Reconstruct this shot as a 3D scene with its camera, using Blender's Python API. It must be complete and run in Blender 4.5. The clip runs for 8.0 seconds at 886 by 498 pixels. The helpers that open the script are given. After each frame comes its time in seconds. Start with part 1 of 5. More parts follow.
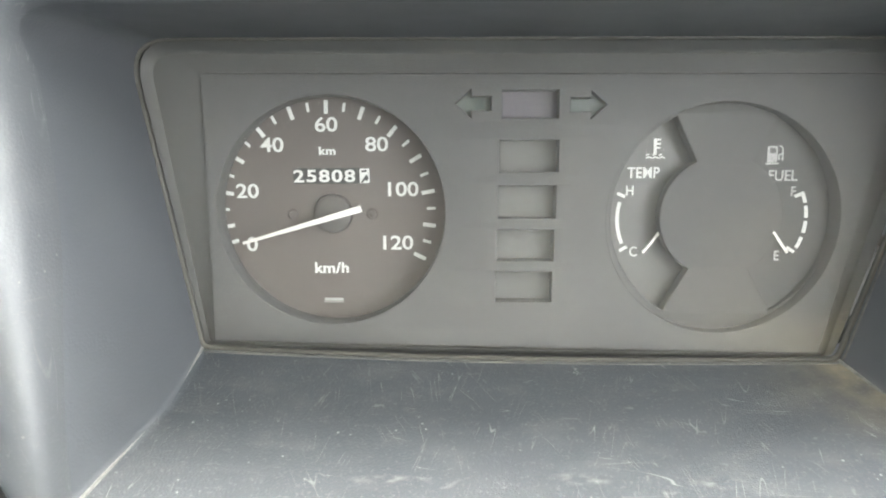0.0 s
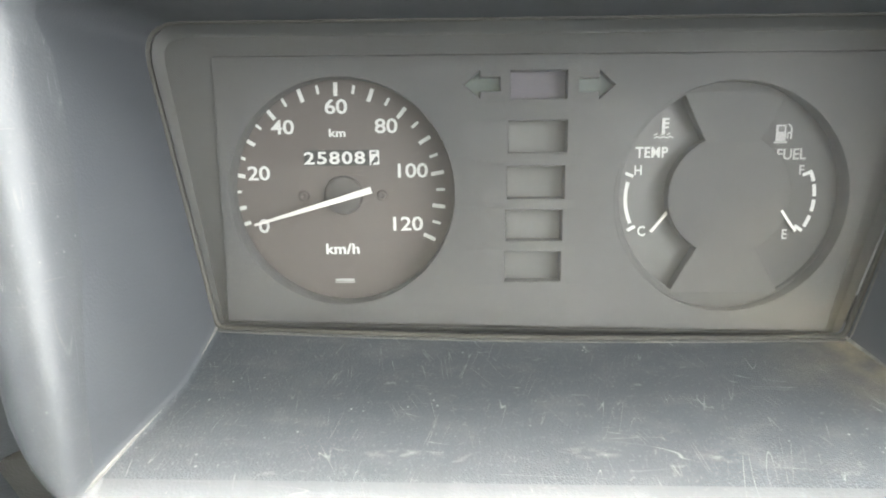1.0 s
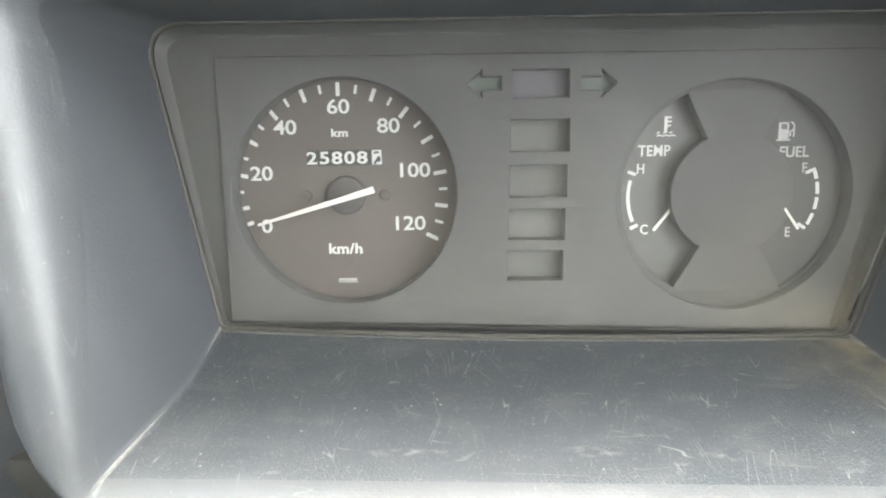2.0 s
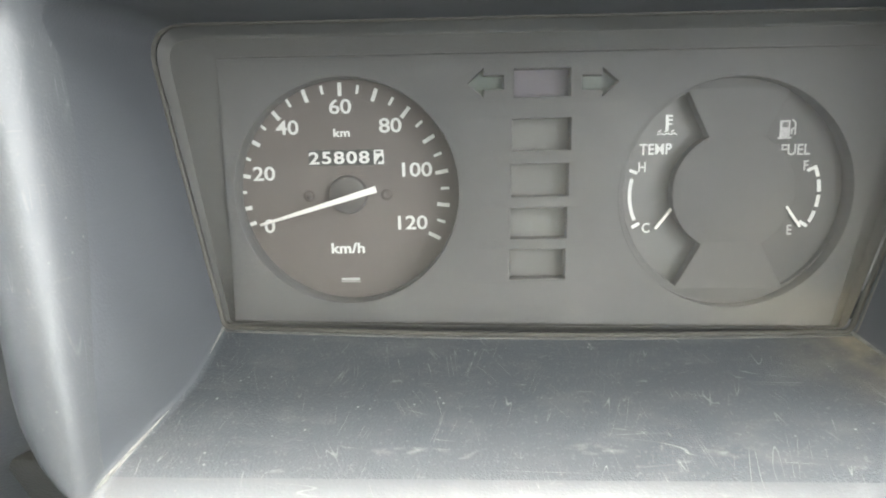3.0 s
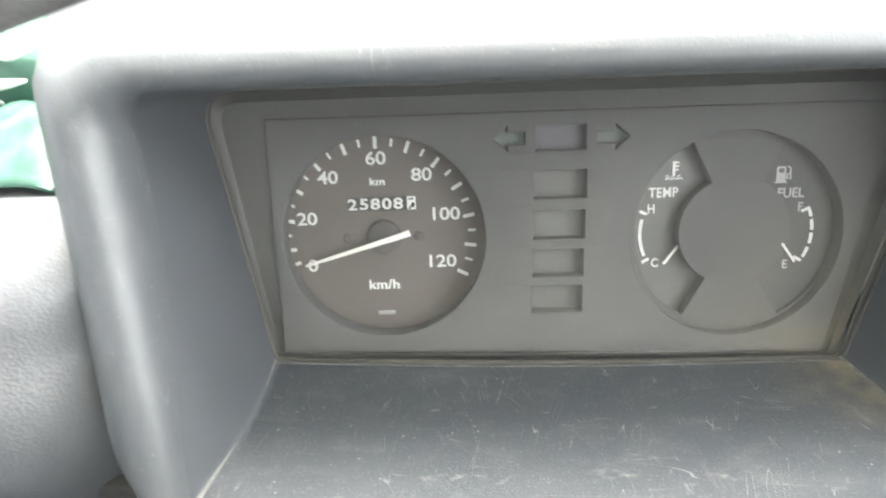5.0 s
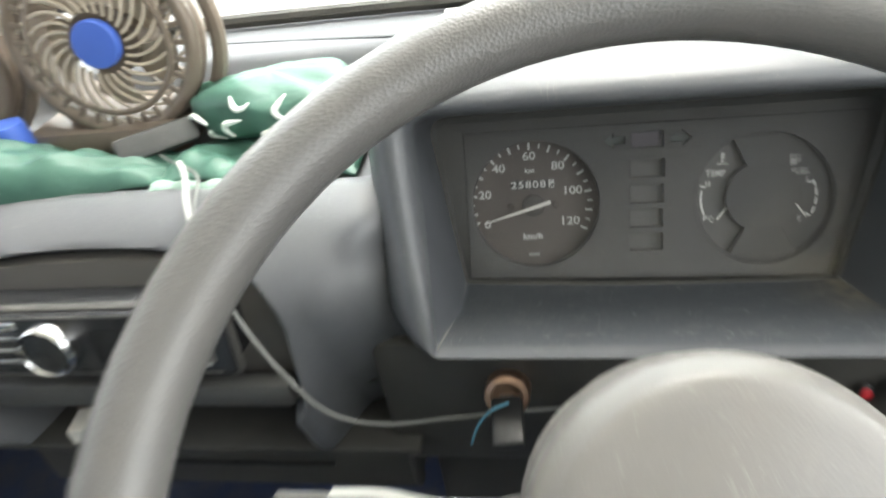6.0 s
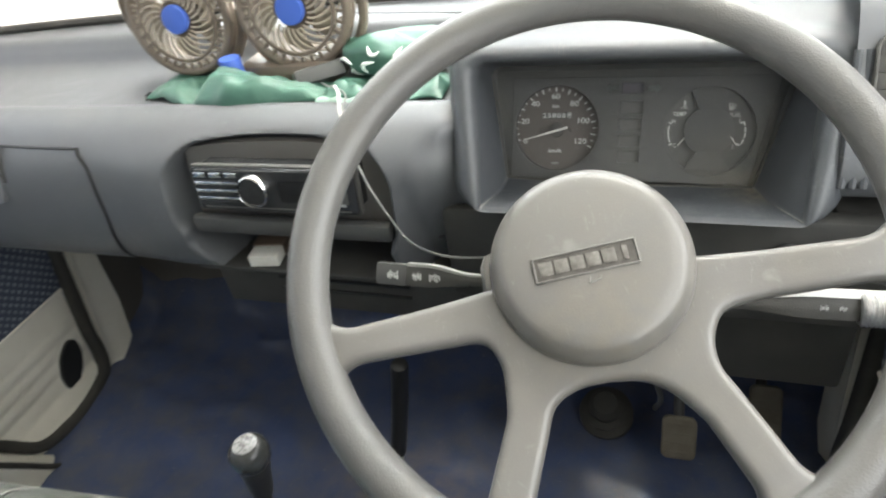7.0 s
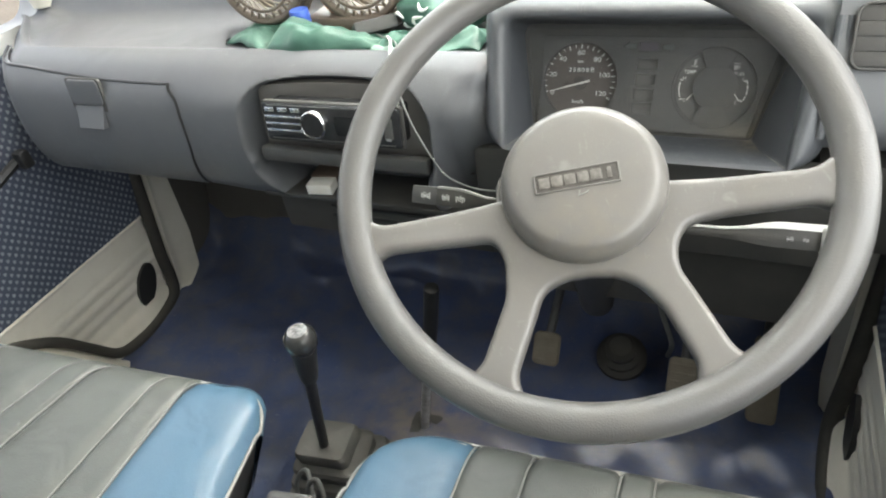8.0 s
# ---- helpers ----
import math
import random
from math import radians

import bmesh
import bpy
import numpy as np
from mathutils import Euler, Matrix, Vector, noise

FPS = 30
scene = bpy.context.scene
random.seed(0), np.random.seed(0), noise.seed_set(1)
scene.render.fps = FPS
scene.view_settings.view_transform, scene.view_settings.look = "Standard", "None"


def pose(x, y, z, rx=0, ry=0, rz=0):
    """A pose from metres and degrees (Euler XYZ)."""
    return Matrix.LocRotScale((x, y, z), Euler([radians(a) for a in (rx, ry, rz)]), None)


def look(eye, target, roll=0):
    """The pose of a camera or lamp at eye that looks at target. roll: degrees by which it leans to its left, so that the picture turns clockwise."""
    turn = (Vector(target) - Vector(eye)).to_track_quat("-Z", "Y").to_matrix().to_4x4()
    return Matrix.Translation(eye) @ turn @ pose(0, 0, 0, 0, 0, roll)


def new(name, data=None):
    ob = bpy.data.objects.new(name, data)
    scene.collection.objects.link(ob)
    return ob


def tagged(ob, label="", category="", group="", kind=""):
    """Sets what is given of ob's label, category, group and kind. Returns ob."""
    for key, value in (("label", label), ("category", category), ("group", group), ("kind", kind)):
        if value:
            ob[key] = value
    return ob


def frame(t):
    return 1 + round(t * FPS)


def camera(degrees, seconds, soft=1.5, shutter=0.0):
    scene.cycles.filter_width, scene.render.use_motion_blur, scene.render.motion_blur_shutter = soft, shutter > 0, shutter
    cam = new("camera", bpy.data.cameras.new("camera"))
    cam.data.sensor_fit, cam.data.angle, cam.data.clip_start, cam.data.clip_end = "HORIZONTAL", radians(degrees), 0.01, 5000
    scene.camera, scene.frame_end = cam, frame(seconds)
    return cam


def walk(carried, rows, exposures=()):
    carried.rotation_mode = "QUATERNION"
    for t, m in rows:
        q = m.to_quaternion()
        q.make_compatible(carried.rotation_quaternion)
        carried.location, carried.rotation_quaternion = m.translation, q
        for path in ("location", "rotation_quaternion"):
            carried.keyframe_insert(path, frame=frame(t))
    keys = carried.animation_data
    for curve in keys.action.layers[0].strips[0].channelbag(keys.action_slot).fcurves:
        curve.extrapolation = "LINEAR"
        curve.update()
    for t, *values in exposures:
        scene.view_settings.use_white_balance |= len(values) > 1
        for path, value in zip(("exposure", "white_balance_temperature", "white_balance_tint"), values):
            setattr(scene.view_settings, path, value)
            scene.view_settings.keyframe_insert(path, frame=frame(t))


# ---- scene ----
cam = camera(69.8, 8.0, soft=2.0, shutter=0.5)
PATH = [
    (0, (0.047, -0.192, 0.676), (-0.003, 1.417, -0.51), -1.2),
    (0.5, (0.047, -0.194, 0.677), (-0.015, 1.396, -0.535), -1.5),
    (1, (0.046, -0.195, 0.676), (-0.025, 1.387, -0.546), -2.0),
    (1.5, (0.046, -0.195, 0.676), (-0.029, 1.386, -0.547), -2.2),
    (3, (0.046, -0.196, 0.676), (-0.04, 1.386, -0.545), -2.8),
    (3.5, (0.045, -0.194, 0.678), (-0.034, 1.374, -0.561), -2.5),
    (4, (0.045, -0.196, 0.674), (-0.027, 1.394, -0.537), -2.2),
    (4.2, (0.046, -0.196, 0.676), (-0.043, 1.383, -0.55), -2.7),
    (5.3, (0.027, -0.203, 0.72), (-0.083, 1.314, -0.578), -4.9),
    (5.5, (0.011, -0.251, 0.723), (-0.168, 1.371, -0.434), -5.2),
    (5.6, (-0.002, -0.268, 0.726), (-0.185, 1.365, -0.413), -3.9),
    (5.7, (-0.004, -0.28, 0.727), (-0.21, 1.369, -0.386), -4.1),
    (5.8, (0.0, -0.301, 0.738), (-0.271, 1.352, -0.355), -5.6),
    (6, (0.012, -0.342, 0.777), (-0.322, 1.232, -0.412), -9.5),
    (6.2, (0.0145, -0.400, 0.797), (-0.3545, 1.1535, -0.403), -9.85),
    (6.3, (0.029, -0.432, 0.818), (-0.419, 1.087, -0.403), -11.2),
    (6.5, (0.046, -0.465, 0.824), (-0.448, 1.034, -0.405), -11.5),
    (6.7, (0.063, -0.513, 0.829), (-0.438, 0.991, -0.39), -9.9),
    (7, (0.092, -0.549, 0.841), (-0.523, 0.929, -0.357), -10.5),
    (7.5, (0.125, -0.606, 0.855), (-0.611, 0.79, -0.374), -10.9),
    (8, (0.147, -0.636, 0.86), (-0.607, 0.737, -0.383), -10.8),
]
EXPOSURES = [(t, e, 6480, 6) for t, e in ((0.0, 2.54), (2.5, 2.40), (4.2, 2.36), (5.3, 2.22), (5.5, 1.85), (5.8, 1.24), (6.0, 0.95), (6.3, 0.64), (6.6, 0.92), (7.2, 0.98), (8.0, 1.06))]
walk(cam, [(t, look(eye, target, roll)) for t, eye, target, roll in PATH], EXPOSURES)

# ---- daylight ----
SUN_UP, SUN_TURN = 66, 30
world = bpy.data.worlds.new("sky")
scene.world = world
world.use_nodes = True
wn = world.node_tree
sky = wn.nodes.new("ShaderNodeTexSky")
sky.sky_type, sky.sun_disc = "NISHITA", False
sky.sun_elevation, sky.sun_rotation = radians(SUN_UP), radians(SUN_TURN)
sky.dust_density, sky.air_density = 6.0, 0.7
wn.links.new(sky.outputs[0], wn.nodes["Background"].inputs[0])
wn.nodes["Background"].inputs[1].default_value = 0.15
sun = new("sun", bpy.data.lights.new("sun", "SUN"))
sun.data.energy, sun.data.angle, sun.data.color = 0.9, radians(30), (1, 0.96, 0.9)
sun.rotation_euler = (-radians(90 - SUN_UP), 0, -radians(SUN_TURN))

# the sky's light through the two door windows
for x, y, turn, power, wide, high in ((-0.940, -0.24, -90, 0.95, 0.64, 0.56), (0.470, -0.45, 90, 4.8, 0.85, 0.62)):
    pane_light = new("window_light", bpy.data.lights.new("window_light", "AREA"))
    pane_light.data.shape, pane_light.data.size, pane_light.data.size_y = "RECTANGLE", high, wide
    pane_light.data.energy, pane_light.data.color = power, (1.0, 0.99, 0.96)
    pane_light.matrix_basis = pose(x, y, 0.90, 0, turn, 0)

# and through the windscreen, from just outside the glass
screen_light = new("windscreen_light", bpy.data.lights.new("windscreen_light", "AREA"))
screen_light.data.shape, screen_light.data.size, screen_light.data.size_y = "RECTANGLE", 0.86, 0.58
screen_light.data.energy, screen_light.data.color = 5.0, (0.97, 1.0, 0.98)
screen_light.matrix_basis = pose(-0.08, 0.124, 0.945, -78, 0, 0)

# ---- materials ----
def material(name, rgb, rough=0.5, metal=0.0, grain=0.0, grain_size=0.001, stain=0.0, stain_size=0.05, stain_rgb=None,
             spec=0.5, wear=0.0, wear_rgb=(0.5, 0.5, 0.5), lump=0.0, lump_size=0.04):
    """Plain surface with fine relief (grain), broad stains and thin scratches (wear). Sizes in metres."""
    m = bpy.data.materials.new(name)
    m.use_nodes = True
    nt = m.node_tree
    b = nt.nodes["Principled BSDF"]
    b.inputs["Base Color"].default_value = (*rgb, 1)
    b.inputs["Roughness"].default_value = rough
    b.inputs["Metallic"].default_value = metal
    b.inputs["Specular IOR Level"].default_value = spec
    co = nt.nodes.new("ShaderNodeTexCoord").outputs["Object"]
    colour = None
    if stain:
        n = nt.nodes.new("ShaderNodeTexNoise")
        n.inputs["Scale"].default_value, n.inputs["Detail"].default_value = 1 / stain_size, 5
        n.inputs["Roughness"].default_value = 0.65
        nt.links.new(co, n.inputs["Vector"])
        ramp = nt.nodes.new("ShaderNodeMapRange")
        ramp.inputs["From Min"].default_value, ramp.inputs["From Max"].default_value = 0.38, 0.68
        ramp.inputs["To Max"].default_value = stain
        nt.links.new(n.outputs["Fac"], ramp.inputs["Value"])
        mix = nt.nodes.new("ShaderNodeMix")
        mix.data_type = "RGBA"
        mix.inputs["A"].default_value = (*rgb, 1)
        mix.inputs["B"].default_value = (*(stain_rgb or [c * 0.5 for c in rgb]), 1)
        nt.links.new(ramp.outputs["Result"], mix.inputs["Factor"])
        colour = mix.outputs["Result"]
        rr = nt.nodes.new("ShaderNodeMapRange")
        rr.inputs["To Min"].default_value, rr.inputs["To Max"].default_value = rough * 0.85, min(1, rough * 1.2)
        nt.links.new(n.outputs["Fac"], rr.inputs["Value"])
        nt.links.new(rr.outputs["Result"], b.inputs["Roughness"])
    if wear:
        lines = None
        for turn, stretch in ((0.5, 14), (2.1, 9)):
            mp = nt.nodes.new("ShaderNodeMapping")
            mp.inputs["Rotation"].default_value = (0.3, 0.2, turn)
            mp.inputs["Scale"].default_value = (110, 110 * stretch, 110)
            nt.links.new(co, mp.inputs["Vector"])
            w = nt.nodes.new("ShaderNodeTexNoise")
            w.inputs["Scale"].default_value, w.inputs["Detail"].default_value, w.inputs["Distortion"].default_value = 1, 3, 0.6
            nt.links.new(mp.outputs[0], w.inputs["Vector"])
            k = nt.nodes.new("ShaderNodeMapRange")
            k.inputs["From Min"].default_value, k.inputs["From Max"].default_value = 0.685, 0.75
            k.inputs["To Max"].default_value = wear
            nt.links.new(w.outputs["Fac"], k.inputs["Value"])
            if lines is None:
                lines = k.outputs["Result"]
            else:
                add = nt.nodes.new("ShaderNodeMath")
                add.operation, add.use_clamp = "ADD", True
                nt.links.new(lines, add.inputs[0])
                nt.links.new(k.outputs["Result"], add.inputs[1])
                lines = add.outputs[0]
        mix = nt.nodes.new("ShaderNodeMix")
        mix.data_type = "RGBA"
        if colour is None:
            mix.inputs["A"].default_value = (*rgb, 1)
        else:
            nt.links.new(colour, mix.inputs["A"])
        mix.inputs["B"].default_value = (*wear_rgb, 1)
        nt.links.new(lines, mix.inputs["Factor"])
        colour = mix.outputs["Result"]
    if colour is not None:
        nt.links.new(colour, b.inputs["Base Color"])
    if grain:
        v = nt.nodes.new("ShaderNodeTexVoronoi")
        v.inputs["Scale"].default_value = 1 / grain_size
        nt.links.new(co, v.inputs["Vector"])
        bump = nt.nodes.new("ShaderNodeBump")
        bump.inputs["Strength"].default_value, bump.inputs["Distance"].default_value = grain, grain_size
        nt.links.new(v.outputs["Distance"], bump.inputs["Height"])
        nt.links.new(bump.outputs[0], b.inputs["Normal"])
        if lump:
            w = nt.nodes.new("ShaderNodeTexNoise")
            w.inputs["Scale"].default_value, w.inputs["Detail"].default_value, w.inputs["Distortion"].default_value = 1 / lump_size, 2, 0.8
            nt.links.new(co, w.inputs["Vector"])
            soft = nt.nodes.new("ShaderNodeBump")
            soft.inputs["Strength"].default_value, soft.inputs["Distance"].default_value = 1.0, lump
            nt.links.new(w.outputs["Fac"], soft.inputs["Height"])
            nt.links.new(soft.outputs[0], bump.inputs["Normal"])
    return m


def checked(name, base, dot, size):
    """Woven cloth with small pale dots in rows, in metres."""
    m = material(name, base, 0.9, grain=0.3, grain_size=0.0012)
    nt = m.node_tree
    b = nt.nodes["Principled BSDF"]
    co = nt.nodes.new("ShaderNodeTexCoord").outputs["Object"]
    sep = nt.nodes.new("ShaderNodeSeparateXYZ")
    nt.links.new(co, sep.inputs[0])

    def op(kind, a, c):
        n = nt.nodes.new("ShaderNodeMath")
        n.operation = kind
        for k, val in enumerate((a, c)):
            if isinstance(val, (int, float)):
                n.inputs[k].default_value = val
            else:
                nt.links.new(val, n.inputs[k])
        return n.outputs[0]

    ya, za = op("MULTIPLY", sep.outputs["Y"], 2 * math.pi / size), op("MULTIPLY", sep.outputs["Z"], 2 * math.pi / size)
    waves = op("ADD", op("MULTIPLY", op("SINE", ya, 0), op("SINE", za, 0)), op("MULTIPLY", op("SINE", op("MULTIPLY", ya, 2), 0), 0.25))
    k = nt.nodes.new("ShaderNodeMapRange")
    k.inputs["From Min"].default_value, k.inputs["From Max"].default_value = 0.15, 0.7
    nt.links.new(waves, k.inputs["Value"])
    mix = nt.nodes.new("ShaderNodeMix")
    mix.data_type = "RGBA"
    mix.inputs["A"].default_value, mix.inputs["B"].default_value = (*base, 1), (*dot, 1)
    # the weave is worn, so that some dots show less than others
    worn = nt.nodes.new("ShaderNodeTexNoise")
    worn.inputs["Scale"].default_value, worn.inputs["Detail"].default_value = 1.1 / size, 3.0
    nt.links.new(co, worn.inputs["Vector"])
    nt.links.new(op("MULTIPLY", k.outputs["Result"], op("ADD", worn.outputs["Fac"], 0.15)), mix.inputs["Factor"])
    nt.links.new(mix.outputs["Result"], b.inputs["Base Color"])
    return m


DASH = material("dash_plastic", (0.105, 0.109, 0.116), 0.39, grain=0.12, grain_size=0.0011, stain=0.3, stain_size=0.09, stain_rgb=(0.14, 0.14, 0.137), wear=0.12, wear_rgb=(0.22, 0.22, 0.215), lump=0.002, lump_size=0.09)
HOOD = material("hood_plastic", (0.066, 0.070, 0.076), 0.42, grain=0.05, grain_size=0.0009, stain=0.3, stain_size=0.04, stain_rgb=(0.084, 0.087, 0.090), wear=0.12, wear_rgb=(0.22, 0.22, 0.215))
# Hood plastic in a darker, bluer tone that puts the inside shade into colour.
HOOD_INNER = material("blue_grey_hood_shade", (0.061, 0.065, 0.072), 0.42, grain=0.05, grain_size=0.0009, stain=0.22, stain_size=0.03, stain_rgb=(0.066, 0.070, 0.075), wear=0.08, wear_rgb=(0.144, 0.148, 0.151))
BOSS = material("boss_plastic", (0.052, 0.047, 0.045), 0.6, stain=0.2, stain_size=0.006, stain_rgb=(0.061, 0.054, 0.051))
# Darkened below the hood plastic as well, for the shade over the sill.
SILL = material("worn_shaded_sill", (0.043, 0.048, 0.055), 0.46, grain=0.2, grain_size=0.0007, stain=0.25, stain_size=0.012, stain_rgb=(0.071, 0.073, 0.078), wear=0.25, wear_rgb=(0.187, 0.191, 0.194))
DARK = material("dark_plastic", (0.062, 0.062, 0.061), 0.5, grain=0.2, grain_size=0.001, stain=0.6, stain_size=0.05, stain_rgb=(0.095, 0.092, 0.084))
BLACK = material("black_plastic", (0.02, 0.02, 0.02), 0.4, grain=0.1, grain_size=0.001)
RUBBER = material("black_rubber", (0.042, 0.040, 0.035), 0.65, grain=0.2, grain_size=0.002, stain=0.6, stain_size=0.03, stain_rgb=(0.075, 0.07, 0.058))
MASK = material("cluster_mask", (0.056, 0.0562, 0.0560), 0.8, stain=0.35, stain_size=0.05, stain_rgb=(0.066, 0.0635, 0.0595))
GASKET = material("dusty_gasket", (0.059, 0.059, 0.059), 0.7, grain=0.3, grain_size=0.0012, stain=0.6, stain_size=0.012, stain_rgb=(0.140, 0.133, 0.115), wear=0.5, wear_rgb=(0.315, 0.301, 0.266))
CORNER = material("chafed_corner", (0.098, 0.098, 0.096), 0.6, grain=0.3, grain_size=0.001, stain=0.9, stain_size=0.006, stain_rgb=(0.225, 0.217, 0.199))
BAY = material("brownish_bay_plastic", (0.1, 0.094, 0.086), 0.42, grain=0.1, grain_size=0.001, stain=0.4, stain_size=0.04, stain_rgb=(0.125, 0.116, 0.104))
TRAY = material("black_tray_plastic", (0.045, 0.044, 0.041), 0.55, grain=0.2, grain_size=0.001, stain=0.6, stain_size=0.04, stain_rgb=(0.072, 0.068, 0.06))
SHIFT = material("shift_print_highlight", (0.22, 0.22, 0.22), 0.22, stain=0.9, stain_size=0.004, stain_rgb=(0.04, 0.04, 0.04))
PALE_SATIN = material("pale_green_satin", (0.26, 0.36, 0.3), 0.4, grain=0.12, grain_size=0.0008, stain=0.5, stain_size=0.012, stain_rgb=(0.2, 0.32, 0.26))
TAPE = material("white_tape", (0.46, 0.46, 0.44), 0.45, stain=0.4, stain_size=0.01, stain_rgb=(0.34, 0.34, 0.31))
# White that paints in the window's glare along the light stalk.
STALK_GLARE = material("stalk_glare_white", (0.72, 0.72, 0.70), 0.3, stain=0.25, stain_size=0.008, stain_rgb=(0.5, 0.5, 0.47))
SURROUND = material("surround_plastic", (0.054, 0.0545, 0.053), 0.55, stain=0.4, stain_size=0.03, stain_rgb=(0.050, 0.047, 0.041))
CARPET = material("black_bulkhead_felt", (0.115, 0.108, 0.096), 0.9, grain=0.4, grain_size=0.003, stain=0.6, stain_size=0.05, stain_rgb=(0.13, 0.118, 0.098))
DIAL = material("dial_face", (0.079, 0.068, 0.062), 0.7, stain=0.25, stain_size=0.03, stain_rgb=(0.086, 0.068, 0.060))
PRINT = material("white_print", (0.50, 0.50, 0.488), 0.5, stain=0.15, stain_size=0.004, stain_rgb=(0.504, 0.497, 0.475))
GREY_PRINT = material("grey_print", (0.306, 0.306, 0.299), 0.6, stain=0.5, stain_size=0.004, stain_rgb=(0.204, 0.204, 0.204))
NEEDLE = material("needle_paint", (0.576, 0.562, 0.533), 0.35, stain=0.1, stain_size=0.003, stain_rgb=(0.504, 0.432, 0.360))
LAMP_GREY = material("warning_lens_grey", (0.069, 0.069, 0.066), 0.45, stain=0.2, stain_size=0.01, stain_rgb=(0.076, 0.075, 0.071))
LAMP_PURPLE = material("warning_lens_purple", (0.071, 0.063, 0.076), 0.4, stain=0.2, stain_size=0.01, stain_rgb=(0.076, 0.068, 0.080))
LAMP_GREEN = material("indicator_lens_green", (0.073, 0.090, 0.081), 0.4, stain=0.2, stain_size=0.01, stain_rgb=(0.078, 0.092, 0.084))
WHEEL = material("wheel_plastic", (0.124, 0.119, 0.112), 0.30, grain=0.045, grain_size=0.0011, stain=0.65, stain_size=0.04, stain_rgb=(0.132, 0.122, 0.108), wear=0.1, wear_rgb=(0.32, 0.3, 0.27))
# Nearly flush floor, coloured dark so the badge reads as a shaded recess.
RECESS = material("badge_recess_shade", (0.07, 0.063, 0.054), 0.6, stain=0.9, stain_size=0.004, stain_rgb=(0.03, 0.026, 0.022))
BADGE_TOP = material("badge_blocks", (0.15, 0.14, 0.125), 0.5, stain=0.9, stain_size=0.004, stain_rgb=(0.07, 0.063, 0.054))
CHROME = material("chrome", (0.8, 0.8, 0.8), 0.18, 1.0, stain=0.3, stain_size=0.01, stain_rgb=(0.5, 0.5, 0.5))
COPPER = material("brassy_metal", (0.62, 0.42, 0.3), 0.3, 1.0, stain=0.4, stain_size=0.006, stain_rgb=(0.35, 0.25, 0.2))
STEEL = material("worn_steel", (0.62, 0.62, 0.61), 0.34, 0.8, stain=0.6, stain_size=0.01, stain_rgb=(0.2, 0.18, 0.16))
RADIO = material("radio_black", (0.02, 0.02, 0.022), 0.25, stain=0.5, stain_size=0.02, stain_rgb=(0.045, 0.045, 0.045))
RIM = material("grained_rim_plastic", (0.104, 0.102, 0.099), 0.31, grain=0.17, grain_size=0.0012, stain=0.6, stain_size=0.05, stain_rgb=(0.108, 0.102, 0.093))
SCREEN = material("radio_screen", (0.012, 0.012, 0.014), 0.08)
CARD = material("white_card", (0.72, 0.7, 0.64), 0.7, stain=0.3, stain_size=0.01, stain_rgb=(0.6, 0.55, 0.45))
CARD_SIDE = material("brown_card", (0.12, 0.085, 0.06), 0.7, stain=0.4, stain_size=0.01, stain_rgb=(0.08, 0.06, 0.05))
WIRE = material("pale_cable", (0.150, 0.153, 0.146), 0.5, stain=0.4, stain_size=0.02, stain_rgb=(0.14, 0.14, 0.13))
WIRE_BLUE = material("blue_wire", (0.1, 0.3, 0.42), 0.4, stain=0.3, stain_size=0.01)
FAN = material("fan_brown_plastic", (0.15, 0.118, 0.09), 0.35, stain=0.4, stain_size=0.02, stain_rgb=(0.2, 0.165, 0.13))
FAN_ORANGE = material("fan_copper_plastic", (0.3, 0.13, 0.06), 0.35, stain=0.4, stain_size=0.02, stain_rgb=(0.22, 0.11, 0.06))
FAN_PALE = material("fan_grille_plastic", (0.42, 0.365, 0.29), 0.35, stain=0.4, stain_size=0.02, stain_rgb=(0.31, 0.26, 0.2))
BLUE = material("blue_plastic", (0.06, 0.13, 0.5), 0.4, stain=0.2, stain_size=0.01, stain_rgb=(0.08, 0.16, 0.55))
CLOTH = material("green_satin", (0.046, 0.118, 0.086), 0.42, grain=0.12, grain_size=0.0008, stain=0.6, stain_size=0.06, stain_rgb=(0.095, 0.195, 0.15), lump=0.0012, lump_size=0.02)
CLOTH_WHITE = material("white_embroidery", (0.75, 0.78, 0.74), 0.7, grain=0.3, grain_size=0.001)
MAT = material("navy_vinyl", (0.070, 0.092, 0.178), 0.22, grain=0.1, grain_size=0.0016, stain=0.6, stain_size=0.06, stain_rgb=(0.128, 0.126, 0.124), wear=0.75, wear_rgb=(0.27, 0.27, 0.29), lump=0.004, lump_size=0.09)
SEAT_GREY = material("grey_vinyl", (0.100, 0.107, 0.098), 0.38, grain=0.25, grain_size=0.0012, stain=0.4, stain_size=0.08, stain_rgb=(0.128, 0.131, 0.12), wear=0.25, wear_rgb=(0.175, 0.175, 0.16), lump=0.004, lump_size=0.07)
SEAT_BLUE = material("blue_vinyl", (0.078, 0.146, 0.212), 0.25, grain=0.2, grain_size=0.0012, stain=0.35, stain_size=0.06, stain_rgb=(0.098, 0.161, 0.222), wear=0.1, wear_rgb=(0.15, 0.22, 0.28), lump=0.004, lump_size=0.07)
PIPING = material("pale_piping", (0.25, 0.25, 0.235), 0.5, stain=0.3, stain_size=0.02, stain_rgb=(0.24, 0.24, 0.22))
BEIGE = material("beige_trim", (0.72, 0.69, 0.605), 0.5, grain=0.12, grain_size=0.0015, stain=0.5, stain_size=0.07, stain_rgb=(0.58, 0.545, 0.46), wear=0.1, wear_rgb=(0.35, 0.32, 0.26))
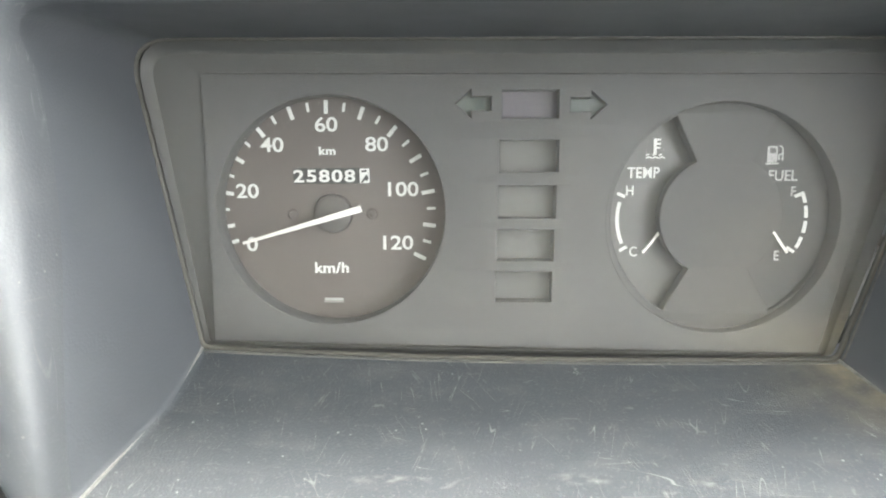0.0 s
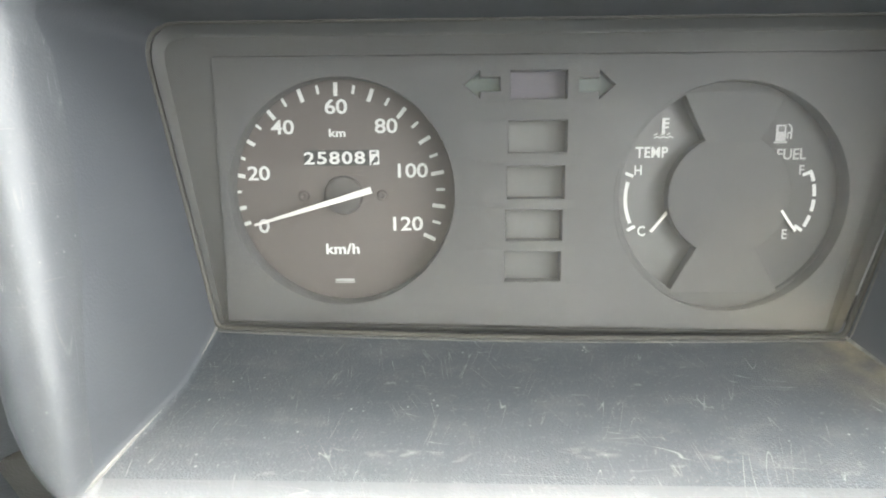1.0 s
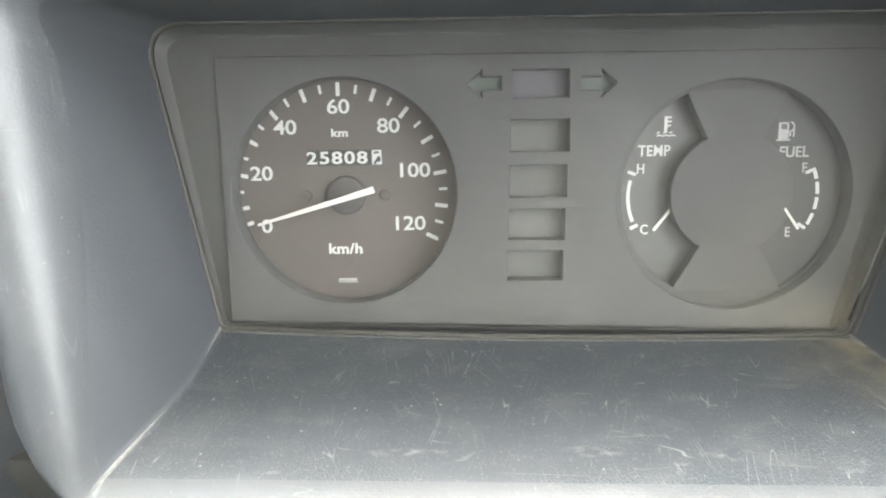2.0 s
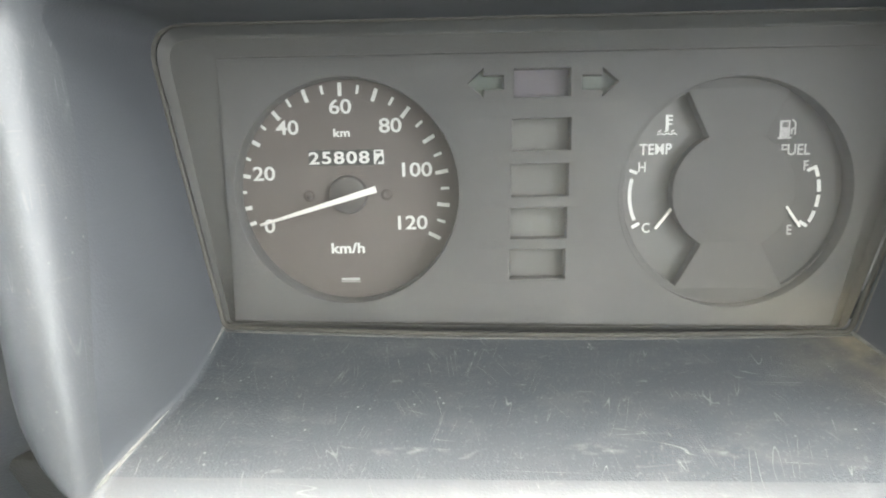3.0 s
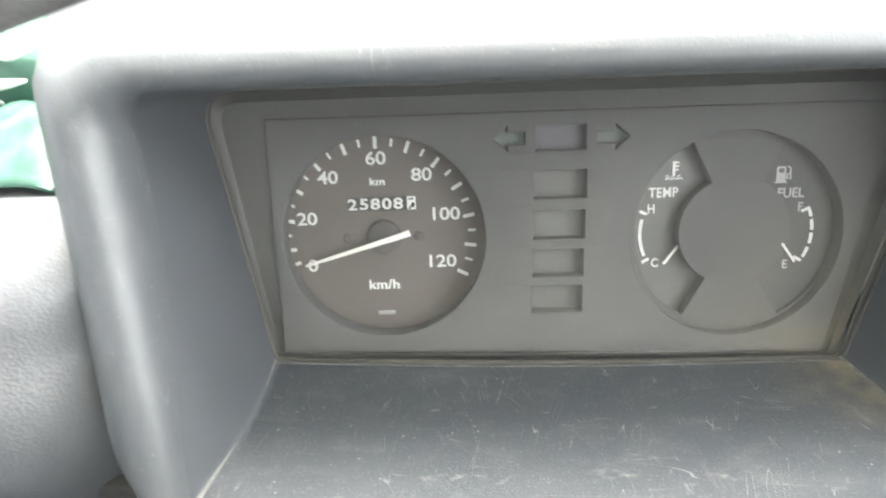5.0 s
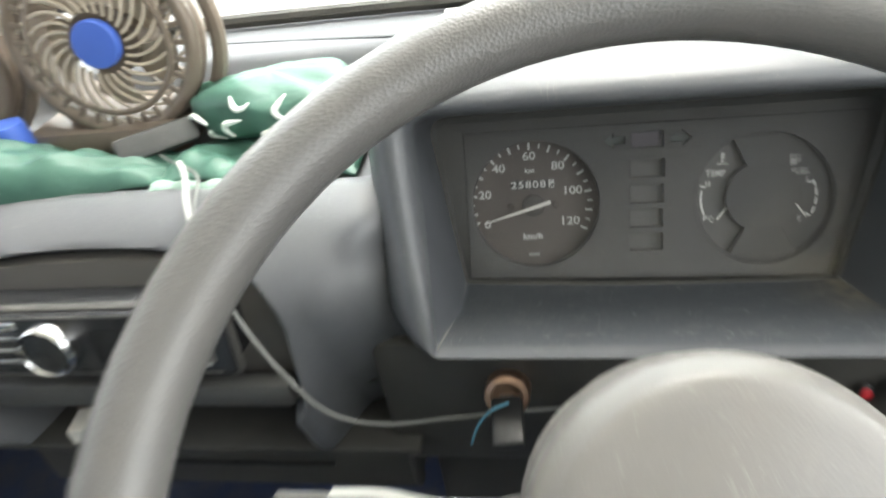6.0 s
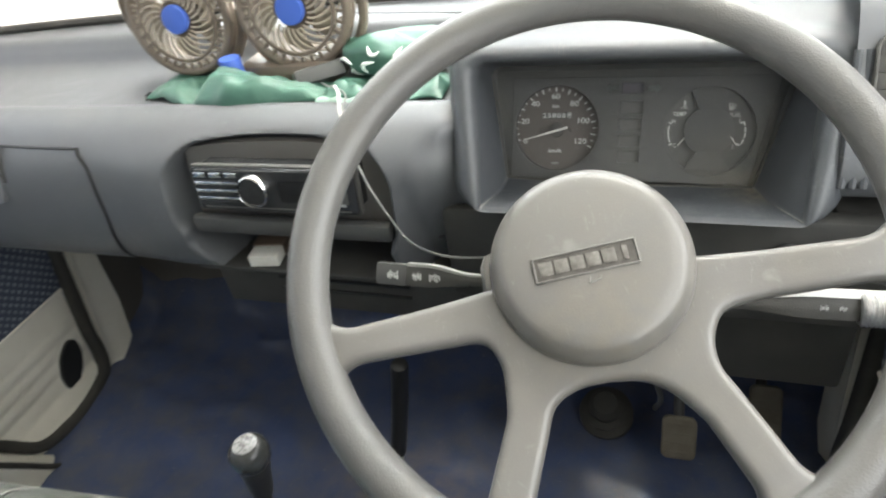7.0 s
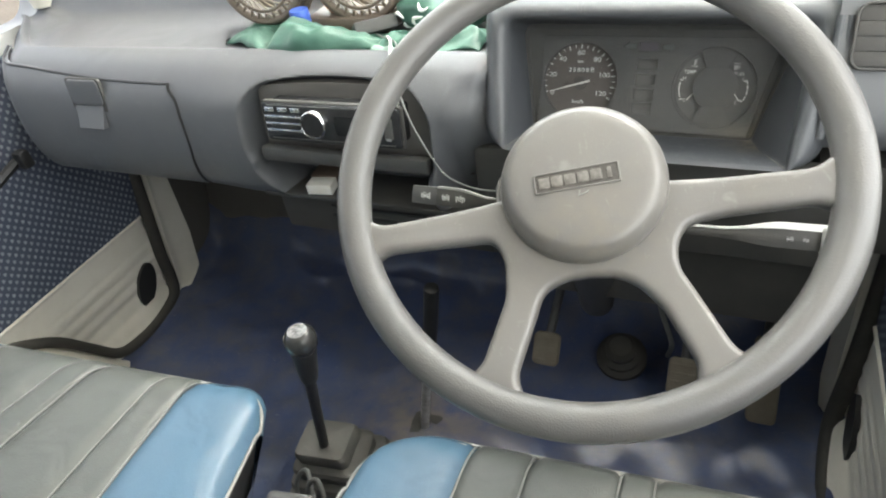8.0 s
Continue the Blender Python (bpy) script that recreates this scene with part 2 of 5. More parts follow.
GREY_RUBBER = material("grey_rubber", (0.112, 0.110, 0.100), 0.6, grain=0.2, grain_size=0.002, stain=0.6, stain_size=0.03, stain_rgb=(0.14, 0.13, 0.11))
DOTTED = checked("dotted_blue_cloth", (0.054, 0.066, 0.098), (0.28, 0.31, 0.345), 0.0160)
TAN = material("worn_pedal_rubber", (0.135, 0.118, 0.09), 0.8, grain=0.3, grain_size=0.002, stain=0.6, stain_size=0.02, stain_rgb=(0.1, 0.085, 0.065))
KNOB = material("glossy_black", (0.03, 0.03, 0.03), 0.1, stain=0.3, stain_size=0.01, stain_rgb=(0.06, 0.06, 0.06))
PAINT = material("white_van_paint", (0.78, 0.78, 0.76), 0.35, stain=0.3, stain_size=0.2, stain_rgb=(0.68, 0.67, 0.64))
LINING = material("pale_headlining", (0.6, 0.58, 0.52), 0.85, grain=0.3, grain_size=0.002, stain=0.3, stain_size=0.2, stain_rgb=(0.5, 0.47, 0.41))
GROUND = material("dusty_ground", (0.3, 0.27, 0.22), 0.9, grain=0.4, grain_size=0.02, stain=0.6, stain_size=0.8, stain_rgb=(0.22, 0.2, 0.17))
PLASTER = material("pale_plaster", (0.66, 0.62, 0.52), 0.85, grain=0.3, grain_size=0.01, stain=0.5, stain_size=0.6, stain_rgb=(0.55, 0.5, 0.41))
RED = material("red_plastic", (0.5, 0.02, 0.03), 0.3)
GLASS = material("clear_glass", (1, 1, 1), 0.0)
GLASS.node_tree.nodes["Principled BSDF"].inputs["Transmission Weight"].default_value = 1.0
GLASS.node_tree.nodes["Principled BSDF"].inputs["IOR"].default_value = 1.05


def hazed(name, share, size):
    """Clear plastic, mostly see-through, its pale uneven smears put in for dust and flare."""
    m = bpy.data.materials.new(name)
    m.use_nodes = True
    nt = m.node_tree
    film = nt.nodes["Principled BSDF"]
    film.inputs["Base Color"].default_value = (0.62, 0.6, 0.55, 1)
    film.inputs["Roughness"].default_value = 0.9
    film.inputs["Specular IOR Level"].default_value = 0.0
    co = nt.nodes.new("ShaderNodeTexCoord").outputs["Object"]
    mp = nt.nodes.new("ShaderNodeMapping")
    mp.inputs["Scale"].default_value = (1 / size, 0.6 / size, 1 / size)
    nt.links.new(co, mp.inputs["Vector"])
    smear = nt.nodes.new("ShaderNodeTexNoise")
    smear.inputs["Scale"].default_value, smear.inputs["Detail"].default_value, smear.inputs["Distortion"].default_value = 1, 5, 0.7
    nt.links.new(mp.outputs[0], smear.inputs["Vector"])
    k = nt.nodes.new("ShaderNodeMapRange")
    k.inputs["From Min"].default_value, k.inputs["From Max"].default_value = 0.3, 0.75
    k.inputs["To Min"].default_value, k.inputs["To Max"].default_value = share * 0.7, share * 1.5
    nt.links.new(smear.outputs["Fac"], k.inputs["Value"])
    clear = nt.nodes.new("ShaderNodeBsdfTransparent")
    mix = nt.nodes.new("ShaderNodeMixShader")
    nt.links.new(k.outputs["Result"], mix.inputs["Fac"])
    nt.links.new(clear.outputs[0], mix.inputs[1])
    nt.links.new(film.outputs[0], mix.inputs[2])
    nt.links.new(mix.outputs[0], nt.nodes["Material Output"].inputs["Surface"])
    return m


# The film's share is set to lift the dials' blacks as flare would.
LENS_COVER = hazed("dust_and_flare_cover", 0.026, 0.05)


def chafed(m, amount, corner=None, reach=0.03, dust=(0.22, 0.185, 0.13), marks=True, smears=(), patch=(90, 5)):
    """Adds hair scratches, pale specks and brown dust gathered round a corner (object coordinates) to a material."""
    nt = m.node_tree
    b = nt.nodes["Principled BSDF"]
    co = nt.nodes.new("ShaderNodeTexCoord").outputs["Object"]

    def op(kind, x, y=0.0):
        n = nt.nodes.new("ShaderNodeMath")
        n.operation, n.use_clamp = kind, kind == "ADD"
        for k, val in enumerate((x, y)):
            if isinstance(val, (int, float)):
                n.inputs[k].default_value = val
            else:
                nt.links.new(val, n.inputs[k])
        return n.outputs[0]

    def span(x, lo, hi, top=1.0):
        n = nt.nodes.new("ShaderNodeMapRange")
        n.inputs["From Min"].default_value, n.inputs["From Max"].default_value, n.inputs["To Max"].default_value = lo, hi, top
        nt.links.new(x, n.inputs["Value"])
        return n.outputs["Result"]

    def cloud(scale, detail=2, turn=0.0, stretch=1.0, bend=0.0):
        mp = nt.nodes.new("ShaderNodeMapping")
        mp.vector_type = "TEXTURE"
        mp.inputs["Rotation"].default_value = (0.1, turn, 0.1)
        mp.inputs["Scale"].default_value = (1 / (scale * stretch), 1 / scale, 1 / scale)
        nt.links.new(co, mp.inputs["Vector"])
        n = nt.nodes.new("ShaderNodeTexNoise")
        n.inputs["Scale"].default_value, n.inputs["Detail"].default_value, n.inputs["Distortion"].default_value = 1, detail, bend
        nt.links.new(mp.outputs[0], n.inputs["Vector"])
        return n.outputs["Fac"]

    def blend(colour, rgb, share):
        mix = nt.nodes.new("ShaderNodeMix")
        mix.data_type = "RGBA"
        nt.links.new(colour, mix.inputs["A"])
        mix.inputs["B"].default_value = (*rgb, 1)
        nt.links.new(share, mix.inputs["Factor"])
        return mix.outputs["Result"]

    colour = b.inputs["Base Color"].links[0].from_socket
    if corner is not None:
        away = nt.nodes.new("ShaderNodeVectorMath")
        away.operation = "DISTANCE"
        nt.links.new(co, away.inputs[0])
        away.inputs[1].default_value = corner
        near_ = span(away.outputs["Value"], reach, 0.0)
        colour = blend(colour, dust, op("MULTIPLY", op("MULTIPLY", near_, near_), span(cloud(*patch), 0.3, 0.6, 0.9)))
    if marks:
        lines = 0.0
        for turn, scale, stretch in ((-0.35, 30, 12.0), (0.1, 24, 16.0), (0.5, 30, 12.0), (1.5, 22, 14.0)):
            ridge = op("ABSOLUTE", op("SUBTRACT", cloud(scale, 0, turn, stretch, 0.1), 0.5))
            hair = op("MULTIPLY", span(ridge, 0.011, 0.0), span(cloud(75, 3, turn + 1), 0.56, 0.68))
            lines = op("ADD", lines, hair)
        colour = blend(colour, (0.5, 0.5, 0.48), op("MULTIPLY", lines, amount))
        dots = nt.nodes.new("ShaderNodeTexVoronoi")
        dots.inputs["Scale"].default_value = 330
        nt.links.new(co, dots.inputs["Vector"])
        speck = op("MULTIPLY", span(dots.outputs["Distance"], 0.16, 0.05), span(cloud(60, 2, 0.7), 0.60, 0.66))
        colour = blend(colour, (0.7, 0.7, 0.68), op("MULTIPLY", speck, amount))
        colour = blend(colour, (0.3, 0.3, 0.29), op("MULTIPLY", span(cloud(60, 5, 1.57, 2.2), 0.52, 0.76), 0.22 * amount))
        colour = blend(colour, (0.34, 0.34, 0.33), op("MULTIPLY", span(cloud(1100, 2, 0.4), 0.58, 0.74), 0.36 * amount))
    for centre, long, wide in smears:
        off = nt.nodes.new("ShaderNodeVectorMath")
        off.operation = "SUBTRACT"
        nt.links.new(co, off.inputs[0])
        off.inputs[1].default_value = centre
        flat = nt.nodes.new("ShaderNodeVectorMath")
        flat.operation = "MULTIPLY"
        nt.links.new(off.outputs[0], flat.inputs[0])
        flat.inputs[1].default_value = (1 / long, 0.6 / wide, 1 / wide)
        far = nt.nodes.new("ShaderNodeVectorMath")
        far.operation = "LENGTH"
        nt.links.new(flat.outputs[0], far.inputs[0])
        colour = blend(colour, (0.2, 0.2, 0.198), op("MULTIPLY", span(far.outputs["Value"], 1.0, 0.1), span(cloud(420, 5, 0.0, 0.5), 0.42, 0.66, 0.75)))
    nt.links.new(colour, b.inputs["Base Color"])
    return m


chafed(SILL, 0.34, (0.176, -0.060, 0.020), 0.045, smears=(((0.0796, -0.0722, 0.0665), 0.010, 0.0026), ((0.1145, -0.0727, 0.0673), 0.009, 0.0026), ((0.0292, -0.0721, 0.0677), 0.013, 0.0016)))
chafed(MAT, 0.3, (-0.21, -0.15, 0.05), 0.25, dust=(0.235, 0.195, 0.15), marks=False, patch=(28, 6))
chafed(DASH, 0.10)
chafed(HOOD, 0.12)
chafed(WHEEL, 0.12, (0.0, -0.045, -0.004), 0.085, dust=(0.155, 0.138, 0.112))
chafed(MASK, 0.0, (0.172, -0.050, 0.010), 0.062, dust=(0.17, 0.15, 0.115), marks=False, patch=(22, 1))
chafed(SURROUND, 0.0, (0.174, -0.050, 0.008), 0.040, marks=False, patch=(22, 1))


# ---- building helpers ----
def mesh_of(bm, name, material_, smooth=40):
    bmesh.ops.recalc_face_normals(bm, faces=bm.faces)
    me = bpy.data.meshes.new(name)
    bm.to_mesh(me)
    bm.free()
    me.materials.append(material_)
    if smooth:
        me.shade_smooth()
        me.set_sharp_from_angle(angle=radians(smooth))
    return me


def part(name, bm, material_, parent=None, label="", at=None, smooth=40):
    ob = new(name, bm if isinstance(bm, bpy.types.Mesh) else mesh_of(bm, name, material_, smooth))
    if parent is not None:
        ob.parent = parent
    if at is not None:
        ob.matrix_basis = at
    return tagged(ob, label)


def thing(name, at, label, category, group="", kind=""):
    ob = new(name)
    ob.empty_display_size = 0.02
    ob.matrix_basis = at
    return tagged(ob, label, category, group, kind)


def sheet(f, nu, nv, bm=None):
    """A grid of points f(u, v) for u, v from 0 to 1."""
    bm = bm or bmesh.new()
    vs = [[bm.verts.new(f(i / nu, j / nv)) for j in range(nv + 1)] for i in range(nu + 1)]
    for i in range(nu):
        for j in range(nv):
            bm.faces.new((vs[i][j], vs[i + 1][j], vs[i + 1][j + 1], vs[i][j + 1]))
    return bm


def solid(f, g, nu, nv):
    """A closed slab between the sheets f and g."""
    bm = bmesh.new()
    a = [[bm.verts.new(f(i / nu, j / nv)) for j in range(nv + 1)] for i in range(nu + 1)]
    b = [[bm.verts.new(g(i / nu, j / nv)) for j in range(nv + 1)] for i in range(nu + 1)]
    for vs in (a, b):
        for i in range(nu):
            for j in range(nv):
                bm.faces.new((vs[i][j], vs[i + 1][j], vs[i + 1][j + 1], vs[i][j + 1]))
    for i in range(nu):
        for j in (0, nv):
            bm.faces.new((a[i][j], a[i + 1][j], b[i + 1][j], b[i][j]))
    for j in range(nv):
        for i in (0, nu):
            bm.faces.new((a[i][j], a[i][j + 1], b[i][j + 1], b[i][j]))
    return bm


def box(size, at=(0, 0, 0), bevel=0.0, bm=None, segments=2, turn=None):
    own = bmesh.new()
    bmesh.ops.create_cube(own, size=1)
    for v in own.verts:
        v.co = Vector((v.co.x * size[0], v.co.y * size[1], v.co.z * size[2]))
    if bevel:
        bmesh.ops.bevel(own, geom=own.edges, offset=bevel, segments=segments, profile=0.5, affect="EDGES")
    if turn is not None:
        bmesh.ops.transform(own, matrix=turn, verts=own.verts)
    bmesh.ops.translate(own, vec=at, verts=own.verts)
    return joined(bm, own) if bm else own


def joined(bm, other):
    me = bpy.data.meshes.new("join")
    other.to_mesh(me)
    other.free()
    bm.from_mesh(me)
    bpy.data.meshes.remove(me)
    return bm


def loft(loops, closed=True, caps=(False, False), bm=None):
    """Skin over loops of equally many points."""
    bm = bm or bmesh.new()
    rows = [[bm.verts.new(p) for p in loop] for loop in loops]
    n = len(rows[0])
    for a, b in zip(rows, rows[1:]):
        for i in range(n if closed else n - 1):
            bm.faces.new((a[i], a[(i + 1) % n], b[(i + 1) % n], b[i]))
    if caps[0]:
        bm.faces.new(rows[0])
    if caps[1]:
        bm.faces.new(rows[-1])
    return bm


def lathe(profile, steps=48, bm=None):
    """Turns (radius, height) points round z; ends with radius 0 are closed."""
    loops = [[(max(r, 1e-5) * math.cos(2 * math.pi * i / steps), max(r, 1e-5) * math.sin(2 * math.pi * i / steps), h)
              for i in range(steps)] for r, h in profile]
    return loft(loops, caps=(profile[0][0] == 0, profile[-1][0] == 0), bm=bm)


def curve_points(points, steps=8, closed=False):
    """Smooth way through the points."""
    ps = [Vector(p) for p in points]
    n = len(ps)
    out = []
    for i in range(n if closed else n - 1):
        a, b = ps[i], ps[(i + 1) % n]
        before = ps[i - 1] if i or closed else a * 2 - b
        after = ps[(i + 2) % n] if i + 2 < n or closed else b * 2 - a
        for k in range(steps):
            t = k / steps
            out.append(0.5 * ((2 * a) + (b - before) * t + (2 * before - 5 * a + 4 * b - after) * t * t + (3 * a - before - 3 * b + after) * t ** 3))
    if not closed:
        out.append(ps[-1])
    return out


def tube(points, radius, steps=10, closed=False, bm=None, flat=1.0):
    """A round bar along the points; radius may be a number or a function of the share of the way."""
    ps = [Vector(p) for p in points]
    n = len(ps)
    loops = []
    side = None
    for i, p in enumerate(ps):
        ahead = (ps[(i + 1) % n] if closed or i + 1 < n else p) - (ps[i - 1] if closed or i else p)
        ahead.normalize()
        if side is None:
            side = ahead.orthogonal().normalized()
        side = (side - ahead * side.dot(ahead)).normalized()
        other = ahead.cross(side)
        r = radius(i / max(1, n - 1)) if callable(radius) else radius
        loops.append([p + side * r * math.cos(2 * math.pi * k / steps) + other * r * flat * math.sin(2 * math.pi * k / steps) for k in range(steps)])
    if closed:
        return loft(loops + [loops[0]], bm=bm)
    return loft(loops, caps=(True, True), bm=bm)


def plate(outline, holes=(), low=0.0, high=0.001, bevel=0.0, rounds=1):
    """A flat plate in x, y with holes, from low to high in z."""
    cu = bpy.data.curves.new("outline", "CURVE")
    cu.dimensions, cu.fill_mode = "2D", "BOTH"
    cu.extrude = max(1e-5, (high - low) / 2 - bevel)
    cu.bevel_depth, cu.bevel_resolution, cu.offset = bevel, rounds, -bevel
    for line in (outline, *holes):
        sp = cu.splines.new("POLY")
        sp.points.add(len(line) - 1)
        for q, (x, y) in zip(sp.points, line):
            q.co = (x, y, 0, 1)
        sp.use_cyclic_u = True
    ob = bpy.data.objects.new("outline", cu)
    scene.collection.objects.link(ob)
    bpy.context.view_layer.update()
    me = bpy.data.meshes.new_from_object(ob.evaluated_get(bpy.context.evaluated_depsgraph_get()))
    bpy.data.objects.remove(ob)
    bpy.data.curves.remove(cu)
    bm = bmesh.new()
    bm.from_mesh(me)
    bpy.data.meshes.remove(me)
    bmesh.ops.remove_doubles(bm, verts=bm.verts, dist=1e-6)
    bmesh.ops.translate(bm, vec=(0, 0, (low + high) / 2), verts=bm.verts)
    return bm


def words(text, size, x, y, z, thick=0.0002, wide=1.0, bold=0.0, spacing=1.0):
    """Raised letters of the built-in font, centred at x, y."""
    cu = bpy.data.curves.new("words", "FONT")
    cu.body, cu.size, cu.align_x, cu.align_y = text, size, "CENTER", "CENTER"
    cu.extrude, cu.offset, cu.space_character = thick / 2, bold, spacing
    cu.resolution_u = 4
    ob = bpy.data.objects.new("words", cu)
    scene.collection.objects.link(ob)
    bpy.context.view_layer.update()
    me = bpy.data.meshes.new_from_object(ob.evaluated_get(bpy.context.evaluated_depsgraph_get()))
    bpy.data.objects.remove(ob)
    bpy.data.curves.remove(cu)
    bm = bmesh.new()
    bm.from_mesh(me)
    bpy.data.meshes.remove(me)
    bmesh.ops.remove_doubles(bm, verts=bm.verts, dist=1e-6)
    mid = [(min(v.co[k] for v in bm.verts) + max(v.co[k] for v in bm.verts)) / 2 for k in (0, 1)]
    for v in bm.verts:
        v.co = Vector(((v.co.x - mid[0]) * wide + x, v.co.y - mid[1] + y, v.co.z + z))
    return bm


def circle(cx, cy, r, steps=64, start=0.0, end=360.0):
    whole = abs(end - start) >= 360
    return [(cx + r * math.cos(radians(start + (end - start) * i / (steps if whole else steps - 1))),
             cy + r * math.sin(radians(start + (end - start) * i / (steps if whole else steps - 1)))) for i in range(steps)]


def rounded(x0, y0, x1, y1, r, steps=5):
    out = []
    for cx, cy, a in ((x1 - r, y1 - r, 0), (x0 + r, y1 - r, 90), (x0 + r, y0 + r, 180), (x1 - r, y0 + r, 270)):
        out += [(cx + r * math.cos(radians(a + 90 * i / steps)), cy + r * math.sin(radians(a + 90 * i / steps))) for i in range(steps + 1)]
    return out


def bar(x0, y0, x1, y1, w0, w1=None):
    """Outline of a straight stroke between two points."""
    w1 = w0 if w1 is None else w1
    d = Vector((x1 - x0, y1 - y0)).normalized()
    s = Vector((-d.y, d.x))
    return [(x0 + s.x * w0 / 2, y0 + s.y * w0 / 2), (x1 + s.x * w1 / 2, y1 + s.y * w1 / 2),
            (x1 - s.x * w1 / 2, y1 - s.y * w1 / 2), (x0 - s.x * w0 / 2, y0 - s.y * w0 / 2)]


def ease(a, b, x):
    t = min(1, max(0, (x - a) / (b - a)))
    return t * t * (3 - 2 * t)


def many(strokes, low, high):
    """Several strokes of one printed mark as one bmesh."""
    bm = bmesh.new()
    for s in strokes:
        joined(bm, plate(s, (), low, high))
    return bm


# ---- outside ----
GROUND_Z = -0.5
tagged(part("ground", sheet(lambda u, v: ((u - 0.5) * 400, (v - 0.5) * 400, GROUND_Z), 8, 8), GROUND), "dry dusty yard ground round the van", "ground", kind="structure")
house = thing("boundary_wall", pose(-1.5, 7.0, GROUND_Z), "long pale plastered yard wall with a ribbed shutter", "wall", kind="structure")
part("wall", box((14, 0.25, 3.0), (0, 0, 1.5), 0.02), PLASTER, house)
for i in range(14):
    part("shutter_slat", box((3.0, 0.06, 0.12), (-4.0, -0.15, 0.5 + i * 0.14), 0.02), LINING, house)

# ---- van shell ----
LEFT, RIGHT, ROOF, BACK = -0.915, 0.370, 1.25, -2.3
FLOOR_Z = 0.0


def shell_panel(name, bm, mat, label="", category="wall"):
    return tagged(part(name, bm, mat), label, category, kind="structure")


def wall_x(name, x, thick, spans, z0, z1, openings, mat, label):
    """A wall along y at x; openings are (y0, y1, z0, z1)."""
    y0, y1 = spans
    holes = [rounded(a, c, b, d, 0.04) for a, b, c, d in openings]
    bm = plate([(y0, z0), (y1, z0), (y1, z1), (y0, z1)], holes, 0, thick)
    for v in bm.verts:
        v.co = Vector((x + v.co.z, v.co.x, v.co.y))
    return shell_panel(name, bm, mat, label)


wall_x("wall_left", LEFT - 0.05, 0.046, (BACK, 0.62), -0.2, ROOF, [(-0.86, 0.10, 0.60, 1.19), (-1.75, -0.98, 0.60, 1.19), (-2.24, -1.84, 0.60, 1.19)], PAINT, "white van side with open window bays")
wall_x("wall_right", RIGHT + 0.004, 0.046, (BACK, 0.62), -0.2, ROOF, [(-0.86, 0.10, 0.60, 1.19), (-1.75, -0.98, 0.60, 1.19), (-2.24, -1.84, 0.60, 1.19)], PAINT, "white van side with open window bays")
roof = shell_panel("ceiling", box((1.42, 2.47, 0.04), (-0.26, -1.185, ROOF + 0.021), 0.01), LINING, "pale fabric headlining under the van roof", "ceiling")
# Unseen rear wall, its opening added to let daylight reach the dash front.
bm = plate([(LEFT, -0.2), (RIGHT, -0.2), (RIGHT, ROOF), (LEFT, ROOF)], [rounded(-0.86, 0.14, 0.34, 1.19, 0.05)], 0, 0.04)
for v in bm.verts:
    v.co = Vector((v.co.x, BACK + v.co.z, v.co.y))
shell_panel("wall_back", bm, PAINT, "unseen white rear frame, left open to let light in")
shell_panel("floor_rear", box((1.31, 1.6, 0.2), (-0.26, -1.5, 0.0), 0.01), MAT, "navy vinyl covered rear van floor", "floor")
# front bulkhead below the windscreen
shell_panel("wall_front", box((1.31, 0.04, 0.86), (-0.26, 0.40, 0.22), 0.01), PAINT, "painted front bulkhead under the windscreen")
shell_panel("scuttle", box((1.31, 0.22, 0.03), (-0.26, 0.285, 0.612), 0.008), PAINT, "white painted scuttle at the foot of the windscreen", "panel")

# windscreen with its rubber seal
SCREEN_FOOT, SCREEN_HEAD = Vector((0, 0.155, 0.640)), Vector((0, 0.03, 1.235))
wind = thing("windscreen", pose(0, 0, 0), "clear curved windscreen in a black rubber seal", "windscreen", kind="structure")
glass = part("pane", solid(lambda u, v: Vector((-0.88 + 1.24 * u, 0, 0)) + SCREEN_FOOT.lerp(SCREEN_HEAD, v) + Vector((0, -0.045 * (2 * u - 1) ** 2, 0)),
                           lambda u, v: Vector((-0.88 + 1.24 * u, 0.004, 0)) + SCREEN_FOOT.lerp(SCREEN_HEAD, v) + Vector((0, -0.045 * (2 * u - 1) ** 2, 0)), 24, 4), GLASS, wind)
glass.visible_shadow = False
seal = [Vector((-0.885 + 1.25 * u, -0.045 * (2 * u - 1) ** 2, 0)) + SCREEN_FOOT for u in [i / 24 for i in range(25)]]
part("seal", tube(seal, 0.0055, 8), RUBBER, wind, "black rubber windscreen seal")
wiper = thing("wiper", pose(0, 0, 0), "black windscreen wiper lying along the foot of the glass", "wiper")
part("arm", tube([(-0.05, 0.205, 0.645), (-0.3, 0.215, 0.652), (-0.5, 0.205, 0.655)], 0.005, 8), BLACK, wiper)
part("blade", box((0.46, 0.010, 0.010), (-0.42, 0.208, 0.660), 0.003), RUBBER, wiper)
for x, way in ((LEFT + 0.02, 1), (RIGHT - 0.02, -1)):
    pillar = tagged(part("pillar", tube(curve_points([(x, 0.10, 0.62), (x + way * 0.01, 0.07, 0.85), (x + way * 0.03, 0.02, 1.24)], 6), 0.03, 12), BEIGE), "beige windscreen pillar beside the glass", "pillar", kind="structure")

# ---- floor with its vinyl mat ----
FLOOR_PROFILE = curve_points([(0, -0.75, 0.0), (0, -0.5, 0.0), (0, -0.2, 0.0), (0, 0.0, 0.0), (0, 0.10, 0.006), (0, 0.15, 0.018), (0, 0.19, 0.040), (0, 0.215, 0.075), (0, 0.225, 0.10)], 12)


